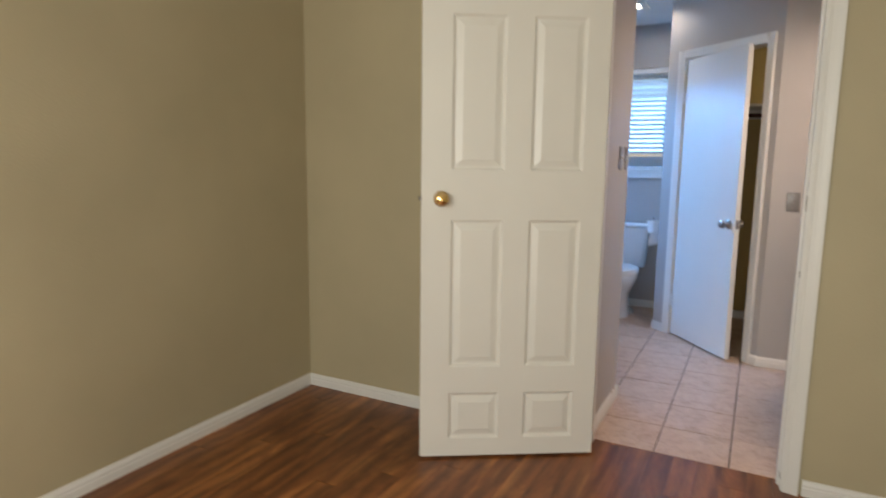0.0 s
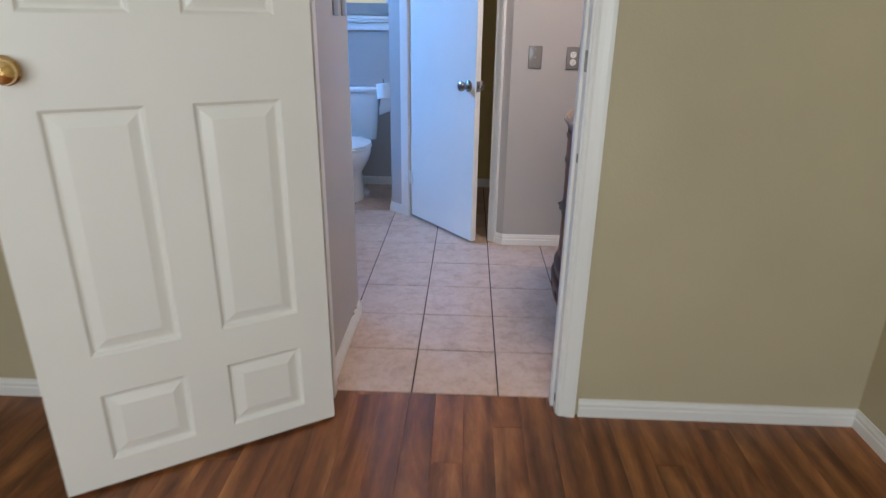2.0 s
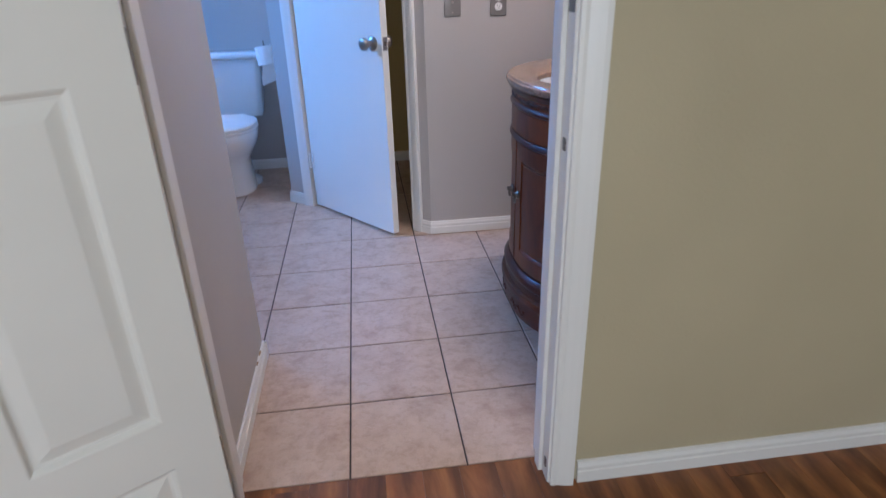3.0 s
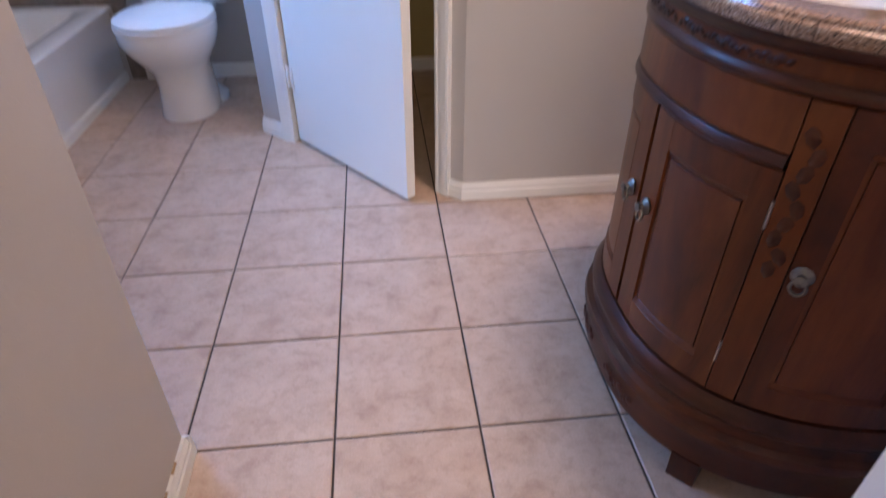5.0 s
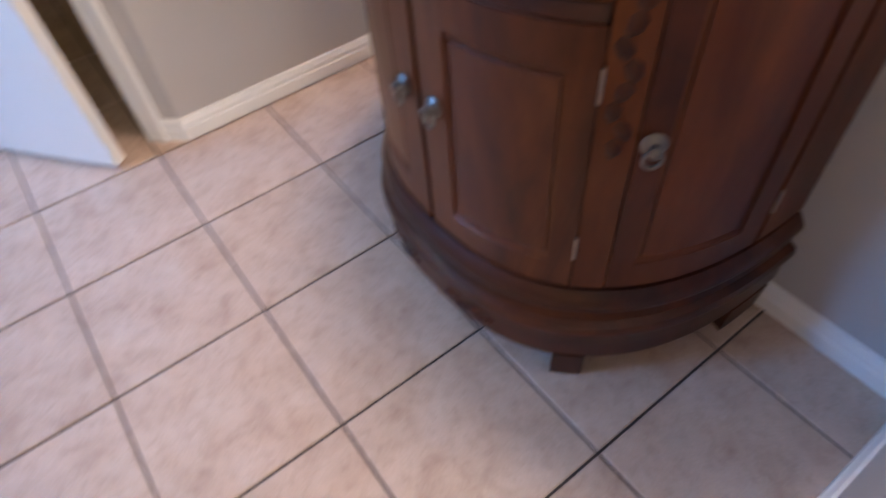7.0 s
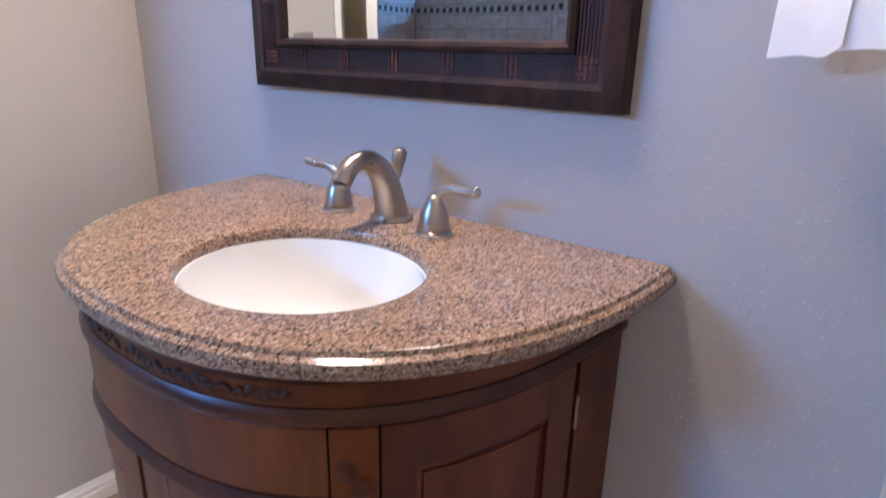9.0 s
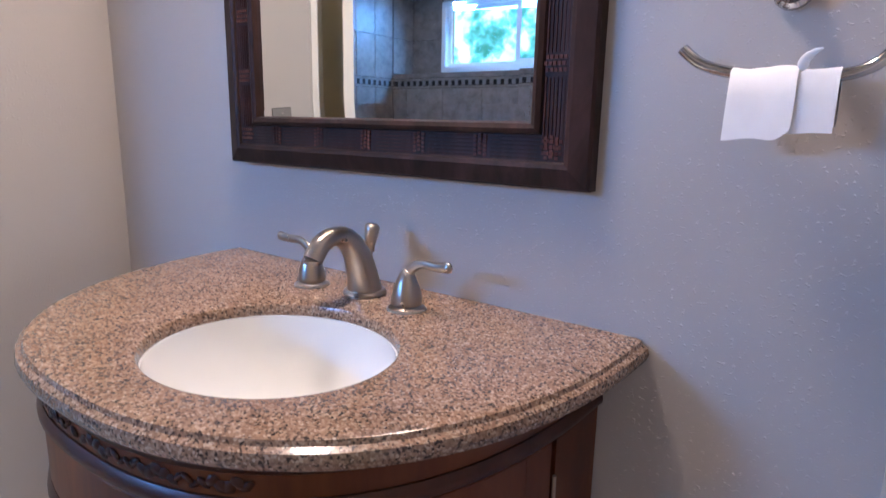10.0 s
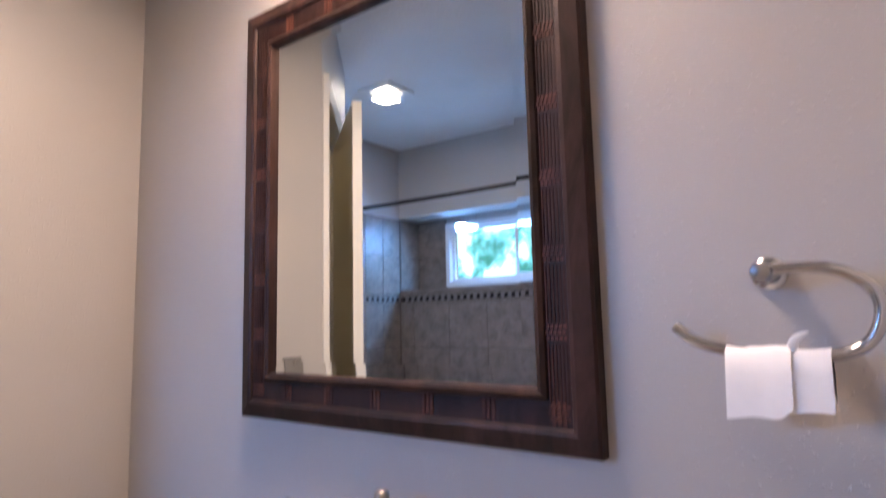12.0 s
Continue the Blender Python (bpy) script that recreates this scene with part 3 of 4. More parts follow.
# ---- closet door ----
cdoor = thing("door_2", "flat white closet door standing slightly open", "door", pose(-0.500, 1.138, 0.014, 0, 0, -52.0), kind="structure")
part("slab", box(0, 0, 0, 0.652, 0.035, 2.005, 0.0015, 1), DOORWHITE, cdoor)
k = part("knob", knob(NICKEL, -1), NICKEL, cdoor, "brushed nickel knob", 40)
k.location = (0.590, 0, 0.89)
k = part("knob", knob(NICKEL), NICKEL, cdoor, "brushed nickel knob", 40)
k.location = (0.590, 0.035, 0.89)
part("latch", joined(box(0.652, 0.006, 0.862, 0.6535, 0.029, 0.918), box(0.6535, 0.012, 0.882, 0.662, 0.023, 0.898, 0.003)), NICKEL, cdoor)
for z in (0.21, 1.70):
    part("hinge", joined(lathe([(0, 0), (0.006, 0), (0.007, 0.004), (0.006, 0.008), (0.006, 0.084), (0.0, 0.092)], 12, pose(-0.004, -0.006, z)), box(-0.022, -0.0035, z, 0.02, -0.0005, z + 0.084)), WHITE, cdoor, "painted-over hinge", 40)

# ---- vanity ----
VX, VY = NOOKX - 0.002, -0.213
VA, VB = 0.370, 0.468
FULL = 2 / 2.5                                 # the bow is a little squarer than an ellipse


def on_arc(deg, off, z):
    t = radians(deg)
    c, s = max(0.0, math.cos(t)), math.sin(t)
    return Vector((VX - (VB + off) * c ** FULL, VY + (VA + off) * math.copysign(abs(s) ** FULL, s), z))


def arc_strip(profile, d0, d1, step=4.0):
    """A moulding round the bowed front; profile: (out, height) pairs."""
    n = max(1, int(abs(d1 - d0) / step))
    return loft([[on_arc(d0 + (d1 - d0) * i / n, o, z) for o, z in profile] for i in range(n + 1)])


def arc_slab(d0, d1, z0, z1, o0, o1, step=4.0):
    e = 0.0015
    return arc_strip([(o0, z0), (o1 - e, z0), (o1, z0 + e), (o1, z1 - e), (o1 - e, z1), (o0, z1)], d0, d1, step)


vanity = thing("vanity_cabinet", "bow-front dark cherry wood vanity cabinet with carved mouldings", "cabinet", pose(0, 0, 0))
part("carcass", joined(arc_slab(-90, 90, 0.085, 0.827, -0.034, -0.016)), CHERRYDARK, vanity, smooth=30)
part("cornice", arc_strip([(-0.02, 0.825), (0.003, 0.825), (0.008, 0.829), (0.011, 0.835), (0.015, 0.840), (0.017, 0.844), (0.017, 0.8485), (-0.02, 0.8485)], -90, 90), CHERRYDARK, vanity, smooth=50)
part("frieze", arc_slab(-90, 90, 0.798, 0.826, -0.02, 0.001), CHERRY, vanity, smooth=30)
part("moulding", arc_strip([(-0.01, 0.780), (0.004, 0.780), (0.008, 0.784), (0.008, 0.792), (0.003, 0.799), (-0.01, 0.799)], -90, 90), CHERRYDARK, vanity, smooth=50)
part("drawer_front", arc_slab(-36.2, 36.2, 0.698, 0.778, -0.015, 0.003), CHERRY, vanity, smooth=30)
part("moulding", arc_strip([(-0.01, 0.675), (0.003, 0.675), (0.008, 0.680), (0.006, 0.690), (0.003, 0.696), (-0.01, 0.696)], -36, 36), CHERRYDARK, vanity, smooth=50)


def door_leaf(name, d0, d1, z0, z1, handle, pull_z, hinge):
    leaf = part(name, joined(arc_slab(d0, d0 + 5.5 * (1 if d1 > d0 else -1), z0, z1, -0.016, 0.002), arc_slab(d1 - 5.5 * (1 if d1 > d0 else -1), d1, z0, z1, -0.016, 0.002),
                arc_slab(d0, d1, z0, z0 + 0.055, -0.016, 0.0018), arc_slab(d0, d1, z1 - 0.055, z1, -0.016, 0.0018)), CHERRY, vanity, smooth=30)
    s = 1 if d1 > d0 else -1
    e0, e1 = d0 + 5.5 * s, d1 - 5.5 * s
    part("panel", joined(arc_slab(e0, e1, z0 + 0.05, z1 - 0.05, -0.016, -0.0055), arc_slab(e0 + 1.3 * s, e1 - 1.3 * s, z0 + 0.066, z1 - 0.066, -0.010, -0.0012)), CHERRY, leaf, smooth=30)
    part("panel_moulding", joined(
        arc_strip([(-0.008, z0 + 0.055), (0.0, z0 + 0.055), (-0.002, z0 + 0.062), (-0.008, z0 + 0.067)], e0, e1),
        arc_strip([(-0.008, z1 - 0.055), (0.0, z1 - 0.055), (-0.002, z1 - 0.062), (-0.008, z1 - 0.067)], e0, e1),
        arc_slab(e0, e0 + 1.0 * s, z0 + 0.055, z1 - 0.055, -0.012, -0.0025), arc_slab(e1 - 1.0 * s, e1, z0 + 0.055, z1 - 0.055, -0.012, -0.0025)), CHERRY, leaf, smooth=40)
    m = Matrix.Translation(on_arc(handle, 0.002, pull_z)) @ pose(0, 0, 0, 0, 0, 180 - handle)
    h = part("handle", joined(lathe([(0, 0), (0.015, 0), (0.0165, 0.003), (0.013, 0.006), (0.007, 0.009), (0.006, 0.015), (0.009, 0.019), (0.0, 0.023)], 20, pose(0, 0, 0, 0, 90)),
                              sweep([(0.012, 0.0105 * math.sin(a), -0.015 + 0.012 * math.cos(a)) for a in (2 * math.pi * i / 24 for i in range(25))], 0.0028, 8)), PEWTER, leaf, "aged pewter ring pull", 40)
    h.matrix_local = m
    for z in (z0 + 0.07, z1 - 0.09):
        part("hinge", sweep([on_arc(hinge, 0.004, z), on_arc(hinge, 0.004, z + 0.045)], 0.0026, 8), NICKEL, leaf, "small worn nickel hinge")
    return leaf


door_leaf("door", -0.3, -36.2, 0.245, 0.673, -3.0, 0.497, -36.4)
door_leaf("door", 0.3, 36.2, 0.245, 0.673, 3.0, 0.497, 36.4)
door_leaf("door", -44.6, -79.5, 0.245, 0.777, -47.4, 0.527, -80.2)
door_leaf("door", 44.6, 79.5, 0.245, 0.777, 47.4, 0.527, 80.2)
for s in (-1, 1):
    st = part("stile", arc_slab(s * 36.6, s * 44.2, 0.245, 0.777, -0.015, 0.003), CHERRY, vanity, smooth=30)
    carve = bmesh.new()
    for i in range(9):
        a = 0.52 + 0.235 * i / 9
        d = s * (40.2 + 1.3 * math.sin(i * 2.1))
        bmesh.ops.create_icosphere(carve, subdivisions=1, radius=1, matrix=Matrix.Translation(on_arc(d, 0.002, a)) @ pose(0, 0, 0, 25 * math.sin(i * 1.7), 0, 180 - d) @ Matrix.Diagonal((0.0045, 0.011, 0.017, 1)))
    tagged(part("carving", carve, CHERRYDARK, st, "carved leaf ornament", 60), kind="stuff")
    part("stile", arc_slab(s * 80.6, s * 90, 0.245, 0.777, -0.015, 0.002), CHERRY, vanity, smooth=30)
carve = bmesh.new()
for i in range(46):
    d = -30 + 60 * i / 45
    bmesh.ops.create_icosphere(carve, subdivisions=1, radius=1, matrix=Matrix.Translation(on_arc(d, 0.002, 0.812 + 0.003 * math.sin(i * 1.9))) @ pose(0, 0, 0, 0, 0, 180 - d) @ pose(0, 0, 0, 35 * (-1) ** i) @ Matrix.Diagonal((0.003, 0.009, 0.005 + 0.002 * math.sin(i * 0.7), 1)))
tagged(part("carving", carve, CHERRYDARK, vanity, "carved leaf band under the top", 60), kind="stuff")
part("plinth", arc_strip([(-0.03, 0.066), (0.016, 0.066), (0.019, 0.080), (0.019, 0.132), (0.026, 0.143), (0.028, 0.156), (0.025, 0.168), (0.013, 0.174), (0.012, 0.198), (0.018, 0.205), (0.019, 0.217), (0.012, 0.230), (0.004, 0.240), (-0.03, 0.243)], -90, 90), CHERRYDARK, vanity, smooth=40)
carve = bmesh.new()
for c in (-1, 1):
    for i in range(11):
        d = c * (4 + 13 * i / 10)
        bmesh.ops.create_icosphere(carve, subdivisions=1, radius=1, matrix=Matrix.Translation(on_arc(d, 0.019, 0.100 + 0.008 * math.sin(i * 1.3))) @ pose(0, 0, 0, 0, 0, 180 - d) @ pose(0, 0, 0, 40 * (-1) ** i) @ Matrix.Diagonal((0.005, 0.012, 0.008, 1)))
tagged(part("carving", carve, CHERRYDARK, vanity, "carved leaf ornament on the plinth", 60), kind="stuff")
for d in (-85, -39, 39, 85):
    part("foot", arc_strip([(-0.03, 0.0), (0.015, 0.0), (0.017, 0.035), (0.020, 0.072), (-0.03, 0.072)], d - 4.2, d + 4.2, 2), CHERRYDARK, vanity, smooth=30)

# ---- countertop with a round cut-out, and the basin ----
TOPZ, CA, CB = 0.880, 0.414, 0.494
CY = -0.226
SX, SY, SA, SB = 0.477, -0.292, 0.154, 0.135


def d_ring(out, z, n=72):
    """The outline of the top: a bowed front and a straight back."""
    pts = []
    for i in range(n):
        t = 2 * math.pi * i / n
        x, y = -math.cos(t), math.sin(t)
        e = 0.80 if y < 0 else 0.87
        x, y = math.copysign(abs(x) ** e, x), math.copysign(abs(y) ** e, y)
        px, py = VX + (CB + out) * x, CY + (CA + out) * y
        if x > 0:
            px, py = VX, CY + (CA + out) * y
        pts.append((px, py, z))
    return pts


def oval(a, b, z, n=72, x=SX):
    return [(x - b * math.cos(2 * math.pi * i / n), SY + a * math.sin(2 * math.pi * i / n), z) for i in range(n)]


counter = thing("countertop", "brown speckled granite countertop with a bowed front", "countertop", pose(0, 0, 0))


def stone(name, rings, label=""):
    bm = loft(rings, cap=False)
    bmesh.ops.remove_doubles(bm, verts=bm.verts[:], dist=1e-5)
    bmesh.ops.recalc_face_normals(bm, faces=bm.faces[:])
    part(name, bm, GRANITE, counter, label, smooth=35)


stone("slab", [d_ring(-0.012, TOPZ - 0.001), oval(SA + 0.06, SB + 0.06, TOPZ - 0.030), oval(SA + 0.03, SB + 0.03, TOPZ - 0.018), oval(SA + 0.003, SB + 0.003, TOPZ - 0.018), oval(SA + 0.002, SB + 0.002, TOPZ - 0.010),
      oval(SA + 0.005, SB + 0.005, TOPZ - 0.003), oval(SA + 0.012, SB + 0.012, TOPZ), d_ring(-0.012, TOPZ), d_ring(-0.012, TOPZ - 0.001)])
stone("edge_moulding", [d_ring(-0.012, TOPZ), d_ring(-0.006, TOPZ - 0.002), d_ring(-0.004, TOPZ - 0.007), d_ring(0.002, TOPZ - 0.010), d_ring(0.004, TOPZ - 0.018), d_ring(0.001, TOPZ - 0.026), d_ring(-0.010, TOPZ - 0.031), d_ring(-0.060, TOPZ - 0.031), d_ring(-0.060, TOPZ - 0.012), d_ring(-0.012, TOPZ)], "polished ogee granite edge")
basin = thing("basin", "white oval undermount porcelain basin", "basin", pose(0, 0, 0))
rings = [oval(SA + 0.012, SB + 0.012, TOPZ - 0.0175)]
for i in range(15):
    t = i / 14 * math.pi / 2 * 0.97
    rings.append(oval((SA + 0.001) * math.cos(t) ** 0.55, (SB + 0.001) * math.cos(t) ** 0.55, TOPZ - 0.0185 - 0.140 * math.sin(t), x=SX + 0.02 * math.sin(t)))
bowl = loft(rings, cap=False)
bowl.faces.new(bowl.verts[-72:])
for f in bowl.faces:
    f.normal_flip()
part("bowl", bowl, PORC, basin, smooth=60)
part("drain", lathe([(0, 0), (0.022, 0), (0.022, 0.003), (0.017, 0.004), (0.010, 0.002), (0, 0.002)], 24, pose(SX + 0.02, SY, TOPZ - 0.161)), NICKEL, basin)

# ---- faucet ----
faucet = thing("faucet", "brushed nickel widespread faucet with two lever handles", "faucet", Matrix.Translation((0.688, -0.240, TOPZ)) @ Matrix.Diagonal((0.88, 0.88, 0.85, 1)))
part("base_plate", lathe([(0, 0), (0.036, 0), (0.037, 0.004), (0.034, 0.009), (0, 0.010)], 32), NICKEL, faucet, smooth=40)
path = smooth_curve([(0, 0, 0.004), (-0.005, 0, 0.034), (-0.018, 0, 0.074), (-0.040, 0, 0.103), (-0.068, 0, 0.112), (-0.095, 0, 0.103), (-0.113, 0, 0.080)], 8)
part("spout", sweep(path, [0.0300 - 0.0142 * min(1, i / (0.62 * len(path))) for i in range(len(path))], 24), NICKEL, faucet, smooth=60)
part("aerator", lathe([(0, 0), (0.0125, 0), (0.014, 0.006), (0, 0.012)], 20, pose(-0.1150, 0, 0.073, 0, 14)), NICKEL, faucet, smooth=40)
part("lift_rod", joined(sweep([(0.014, 0, 0.03), (0.012, 0, 0.085)], 0.005, 10), lathe([(0, 0), (0.009, 0), (0.0085, 0.008), (0.0105, 0.022), (0.013, 0.038), (0.0125, 0.045), (0.008, 0.049), (0, 0.050)], 20, pose(0.012, 0, 0.074, 0, 10))), NICKEL, faucet, smooth=50)
for side, y in ((1, 0.110), (-1, -0.110)):
    h = part("handle", lathe([(0, 0), (0.029, 0), (0.029, 0.004), (0.024, 0.006), (0.0225, 0.008), (0.0245, 0.011), (0.0245, 0.016), (0.0225, 0.030), (0.0175, 0.046), (0.0125, 0.058), (0.008, 0.065), (0, 0.068)], 30, pose(-0.020, y, 0)), NICKEL, faucet, smooth=60)
    part("washer", lathe([(0, 0), (0.0315, 0), (0.0315, 0.002), (0.028, 0.0025), (0, 0.0025)], 28, pose(-0.020, y, 0)), PLATE, h, "satin metal sealing ring", 40)
    lever = smooth_curve([(-0.020, y - side * 0.003, 0.048), (-0.020, y + side * 0.007, 0.067), (-0.020, y + side * 0.028, 0.079), (-0.021, y + side * 0.058, 0.079), (-0.022, y + side * 0.088, 0.083)], 6)
    n = len(lever) - 1
    part("lever", sweep(lever, [0.0022 if i == n else 0.0072 if i == n - 1 else 0.0118 - 0.0045 * math.sin(math.pi * min(1.0, 0.85 * i / n)) for i in range(n + 1)], 16, 0.6), NICKEL, h, smooth=70)

# ---- mirror ----
MY0, MY1, MZ0, MZ1 = -0.560, 0.141, 1.054, 1.832
mirror = thing("wall_mirror", "rectangular mirror in a wide embossed dark brown frame", "mirror", pose(NOOKX - 0.004, (MY0 + MY1) / 2, MZ0, 0, 0, 0))
hw, mh = (MY1 - MY0) / 2, MZ1 - MZ0
FR = [(0.0, 0.0), (0.0, 0.020), (0.003, 0.025), (0.026, 0.030), (0.032, 0.028), (0.034, 0.024), (0.066, 0.022), (0.068, 0.026), (0.074, 0.029), (0.080, 0.026), (0.083, 0.016), (0.083, 0.0)]


def frame_side(a0, b0, a1, b1, na, nb):
    rings = []
    for (a, b, sa, sb) in ((a0, b0, *na), (a1, b1, *nb)):
        rings.append([(-d, a + sa * w, b + sb * w) for w, d in FR])
    return loft(rings)


part("frame", joined(frame_side(-hw, 0, hw, 0, (1, 1), (-1, 1)), frame_side(-hw, mh, hw, mh, (1, -1), (-1, -1)), frame_side(-hw, 0, -hw, mh, (1, 1), (1, -1)), frame_side(hw, 0, hw, mh, (-1, 1), (-1, -1))), FRAMEWOOD, mirror)
IN = 0.080
back = loft([[(-0.017 - (0.0010 if i else 0.0), sy * (hw - IN - 0.024 * i), mh / 2 + sz * (mh / 2 - IN - 0.024 * i)) for sy, sz in ((-1, -1), (1, -1), (1, 1), (-1, 1))] for i in (0, 1)], cap=False)
back.faces.new(back.verts[-4:])
part("glass", back, MIRROR, mirror, "bevelled mirror glass")
emb = bmesh.new()
ribs = bmesh.new()


def emboss_run(length, put):
    """Ribs along a run with woven blocks between them."""
    n = max(2, round(length / 0.105))
    for i in range(n):
        a0, a1 = length * i / n + 0.024, length * (i + 1) / n - 0.004
        for k in range(6):
            put(a0, a1, 0.0365 + 0.0052 * k, 0.0385 + 0.0052 * k, 0.0016)
        for r in range(3):
            c = length * i / n + 0.002 + 0.0075 * r
            for k in range(5):
                put(c, c + 0.0045, 0.0365 + 0.006 * k + (0.002 if r % 2 else 0), 0.0405 + 0.006 * k + (0.002 if r % 2 else 0), 0.0028)


for side in (-1, 1):
    emboss_run(mh - 0.08, lambda a, b, w0, w1, d, s=side: add_box(emb if d > 0.002 else ribs, -0.0225 - d, s * (hw - w0), 0.04 + a, -0.021, s * (hw - w1), 0.04 + b))
emboss_run(2 * hw - 0.08, lambda a, b, w0, w1, d: add_box(emb if d > 0.002 else ribs, -0.0225 - d, -hw + 0.04 + a, w0, -0.021, -hw + 0.04 + b, w1))
emboss_run(2 * hw - 0.08, lambda a, b, w0, w1, d: add_box(emb if d > 0.002 else ribs, -0.0225 - d, -hw + 0.04 + a, mh - w1, -0.021, -hw + 0.04 + b, mh - w0))
tagged(part("ribbing", ribs, FRAMERIB, mirror), kind="stuff")
tagged(part("embossing", emb, FRAMEWEAR, mirror, "worn reddish woven embossing"), kind="stuff")
mirror.rotation_euler = (0, 0, radians(0.75))

# ---- paper holder on the vanity wall ----
holder = thing("paper_holder", "chrome open-ring paper holder screwed to the wall", "paper holder", Matrix.Translation((NOOKX, -0.749, 1.265)) @ Matrix.Diagonal((1, 1.05, 1.0, 1)))
part("wall_plate", lathe([(0, 0), (0.0165, 0), (0.0175, 0.003), (0.0165, 0.008), (0.0120, 0.011), (0.0100, 0.030), (0.0100, 0.052), (0.0085, 0.055), (0, 0.056)], 28, pose(0, 0, 0, 0, -90)), CHROME, holder, smooth=40)
ring = smooth_curve([(-0.044, 0.006, 0.0), (-0.044, -0.030, 0.002), (-0.044, -0.060, -0.002), (-0.044, -0.084, -0.020), (-0.044, -0.089, -0.044), (-0.044, -0.077, -0.071), (-0.044, -0.046, -0.083), (-0.044, 0.0, -0.082), (-0.044, 0.040, -0.077), (-0.044, 0.066, -0.068), (-0.044, 0.084, -0.053)], 7)
part("ring", sweep(ring, 0.0058, 14), CHROME, holder, smooth=60)
paper = thing("toilet_paper", "last white sheets of toilet paper hanging on the holder", "toilet paper", Matrix.Translation((NOOKX - 0.044, -0.757, 1.183)) @ Matrix.Diagonal((1, 0.86, 0.93, 1)))


def sheet(profile, y0, y1, curl=0.0, thick=0.0008, cols=8, corner=0.0):
    rings = []
    for i in range(cols + 1):
        f = i / cols
        y = y0 + (y1 - y0) * f
        lift = corner * max(0.0, 1 - f / 0.35) ** 2.2
        top_pts = [(x + curl * f * f * k / (len(profile) - 1), y, z + 0.0015 * math.sin(7 * f + k) + lift * (k == len(profile) - 1)) for k, (x, z) in enumerate(profile)]
        rings.append(top_pts + [(x + thick, y, z) for x, y, z in reversed(top_pts)])
    return loft(rings)


drape = [(0.012, -0.050), (0.0125, -0.02), (0.009, 0.001), (0.0, 0.0075), (-0.009, 0.002), (-0.0115, -0.02), (-0.0125, -0.042), (-0.0135, -0.057)]
part("sheet", sheet(drape, -0.052, 0.052), PAPER, paper, smooth=60)
part("sheet", sheet([(-0.004, 0.0088), (-0.0115, 0.003), (-0.0150, -0.02), (-0.0175, -0.045), (-0.0185, -0.064)], -0.014, 0.053, -0.005, cols=16, corner=0.014), PAPER, paper, "torn folded top sheet", 60)
part("torn_corner", sweep(smooth_curve([(-0.006, -0.016, 0.004), (-0.010, -0.018, 0.014), (-0.012, -0.026, 0.021), (-0.012, -0.034, 0.024)], 5), [0.0012, 0.003, 0.005, 0.0058, 0.0056, 0.005, 0.0048, 0.0046, 0.004, 0.0035, 0.003, 0.0028, 0.002, 0.0016, 0.001, 0.0005], 8, 0.3), PAPER, paper, smooth=60)

# ---- plates on the walls ----
def wall_plate(name, m, label, category, kind):
    """A plate on the plane y = 0 of m, facing -y."""
    t = thing(name, label, category, m, group="wall plates")
    part("plate", box(-0.036, -0.006, -0.058, 0.036, 0, 0.058, 0.004, 3), PLATE, t, smooth=30)
    if kind == "outlet":
        for z in (-0.0195, 0.0195):
            r = part("receptacle", lathe([(0, 0), (0.0165, 0), (0.0165, 0.0015), (0, 0.0018)], 24, pose(0, -0.0055, z, 90)), PLASTIC, t, "white receptacle", 30)
            for x in (-0.0055, 0.0055):
                part("slot", box(x - 0.001, -0.0085, z + 0.001, x + 0.001, -0.0065, z + 0.008), BLACK, r)
            part("slot", lathe([(0, 0), (0.0022, 0), (0.0022, 0.001), (0, 0.001)], 10, pose(0, -0.0074, z - 0.007, 90)), BLACK, r)
        screws = (0.0,)
    elif kind == "switch":
        part("toggle", box(-0.005, -0.016, -0.004, 0.005, -0.006, 0.010, 0.002), PLASTIC, t)
        screws = (-0.03, 0.03)
    else:
        part("jack", lathe([(0, 0), (0.005, 0), (0.005, 0.003), (0.0035, 0.006), (0, 0.006)], 14, pose(0, -0.006, 0, 90)), NICKEL, t, smooth=30)
        screws = (-0.042, 0.042)
    for z in screws:
        part("screw", lathe([(0, 0), (0.0032, 0), (0.0028, 0.0012), (0, 0.0014)], 12, pose(0, -0.0058, z, 90)), NICKEL, t)
    return t


wall_plate("jack_plate", pose(0.212, NOOKY, 1.062), "satin nickel cable jack plate on the grey wall", "wall plate", "jack")
wall_plate("power_outlet", pose(0.412, NOOKY, 1.058), "satin nickel plate with a white duplex outlet", "power outlet", "outlet")
wall_plate("light_switch", pose(HALLX, -0.535, 1.31, 0, 0, 90), "satin nickel light switch plate on the hall wall", "light switch", "switch")
wall_plate("light_switch", pose(HALLX, -0.395, 1.31, 0, 0, 90), "satin nickel light switch plate on the hall wall", "light switch", "switch")

# ---- toilet ----
TX = -1.005


def egg(cx, cy, a, front, rear, z, n=40):
    """An egg outline: front towards -y."""
    pts = []
    for i in range(n):
        t = 2 * math.pi * i / n
        s, c = math.sin(t), math.cos(t)
        pts.append((cx + a * math.copysign(abs(s) ** 0.92, s), cy - (front if c > 0 else rear) * math.copysign(abs(c) ** 0.92, c), z))
    return pts


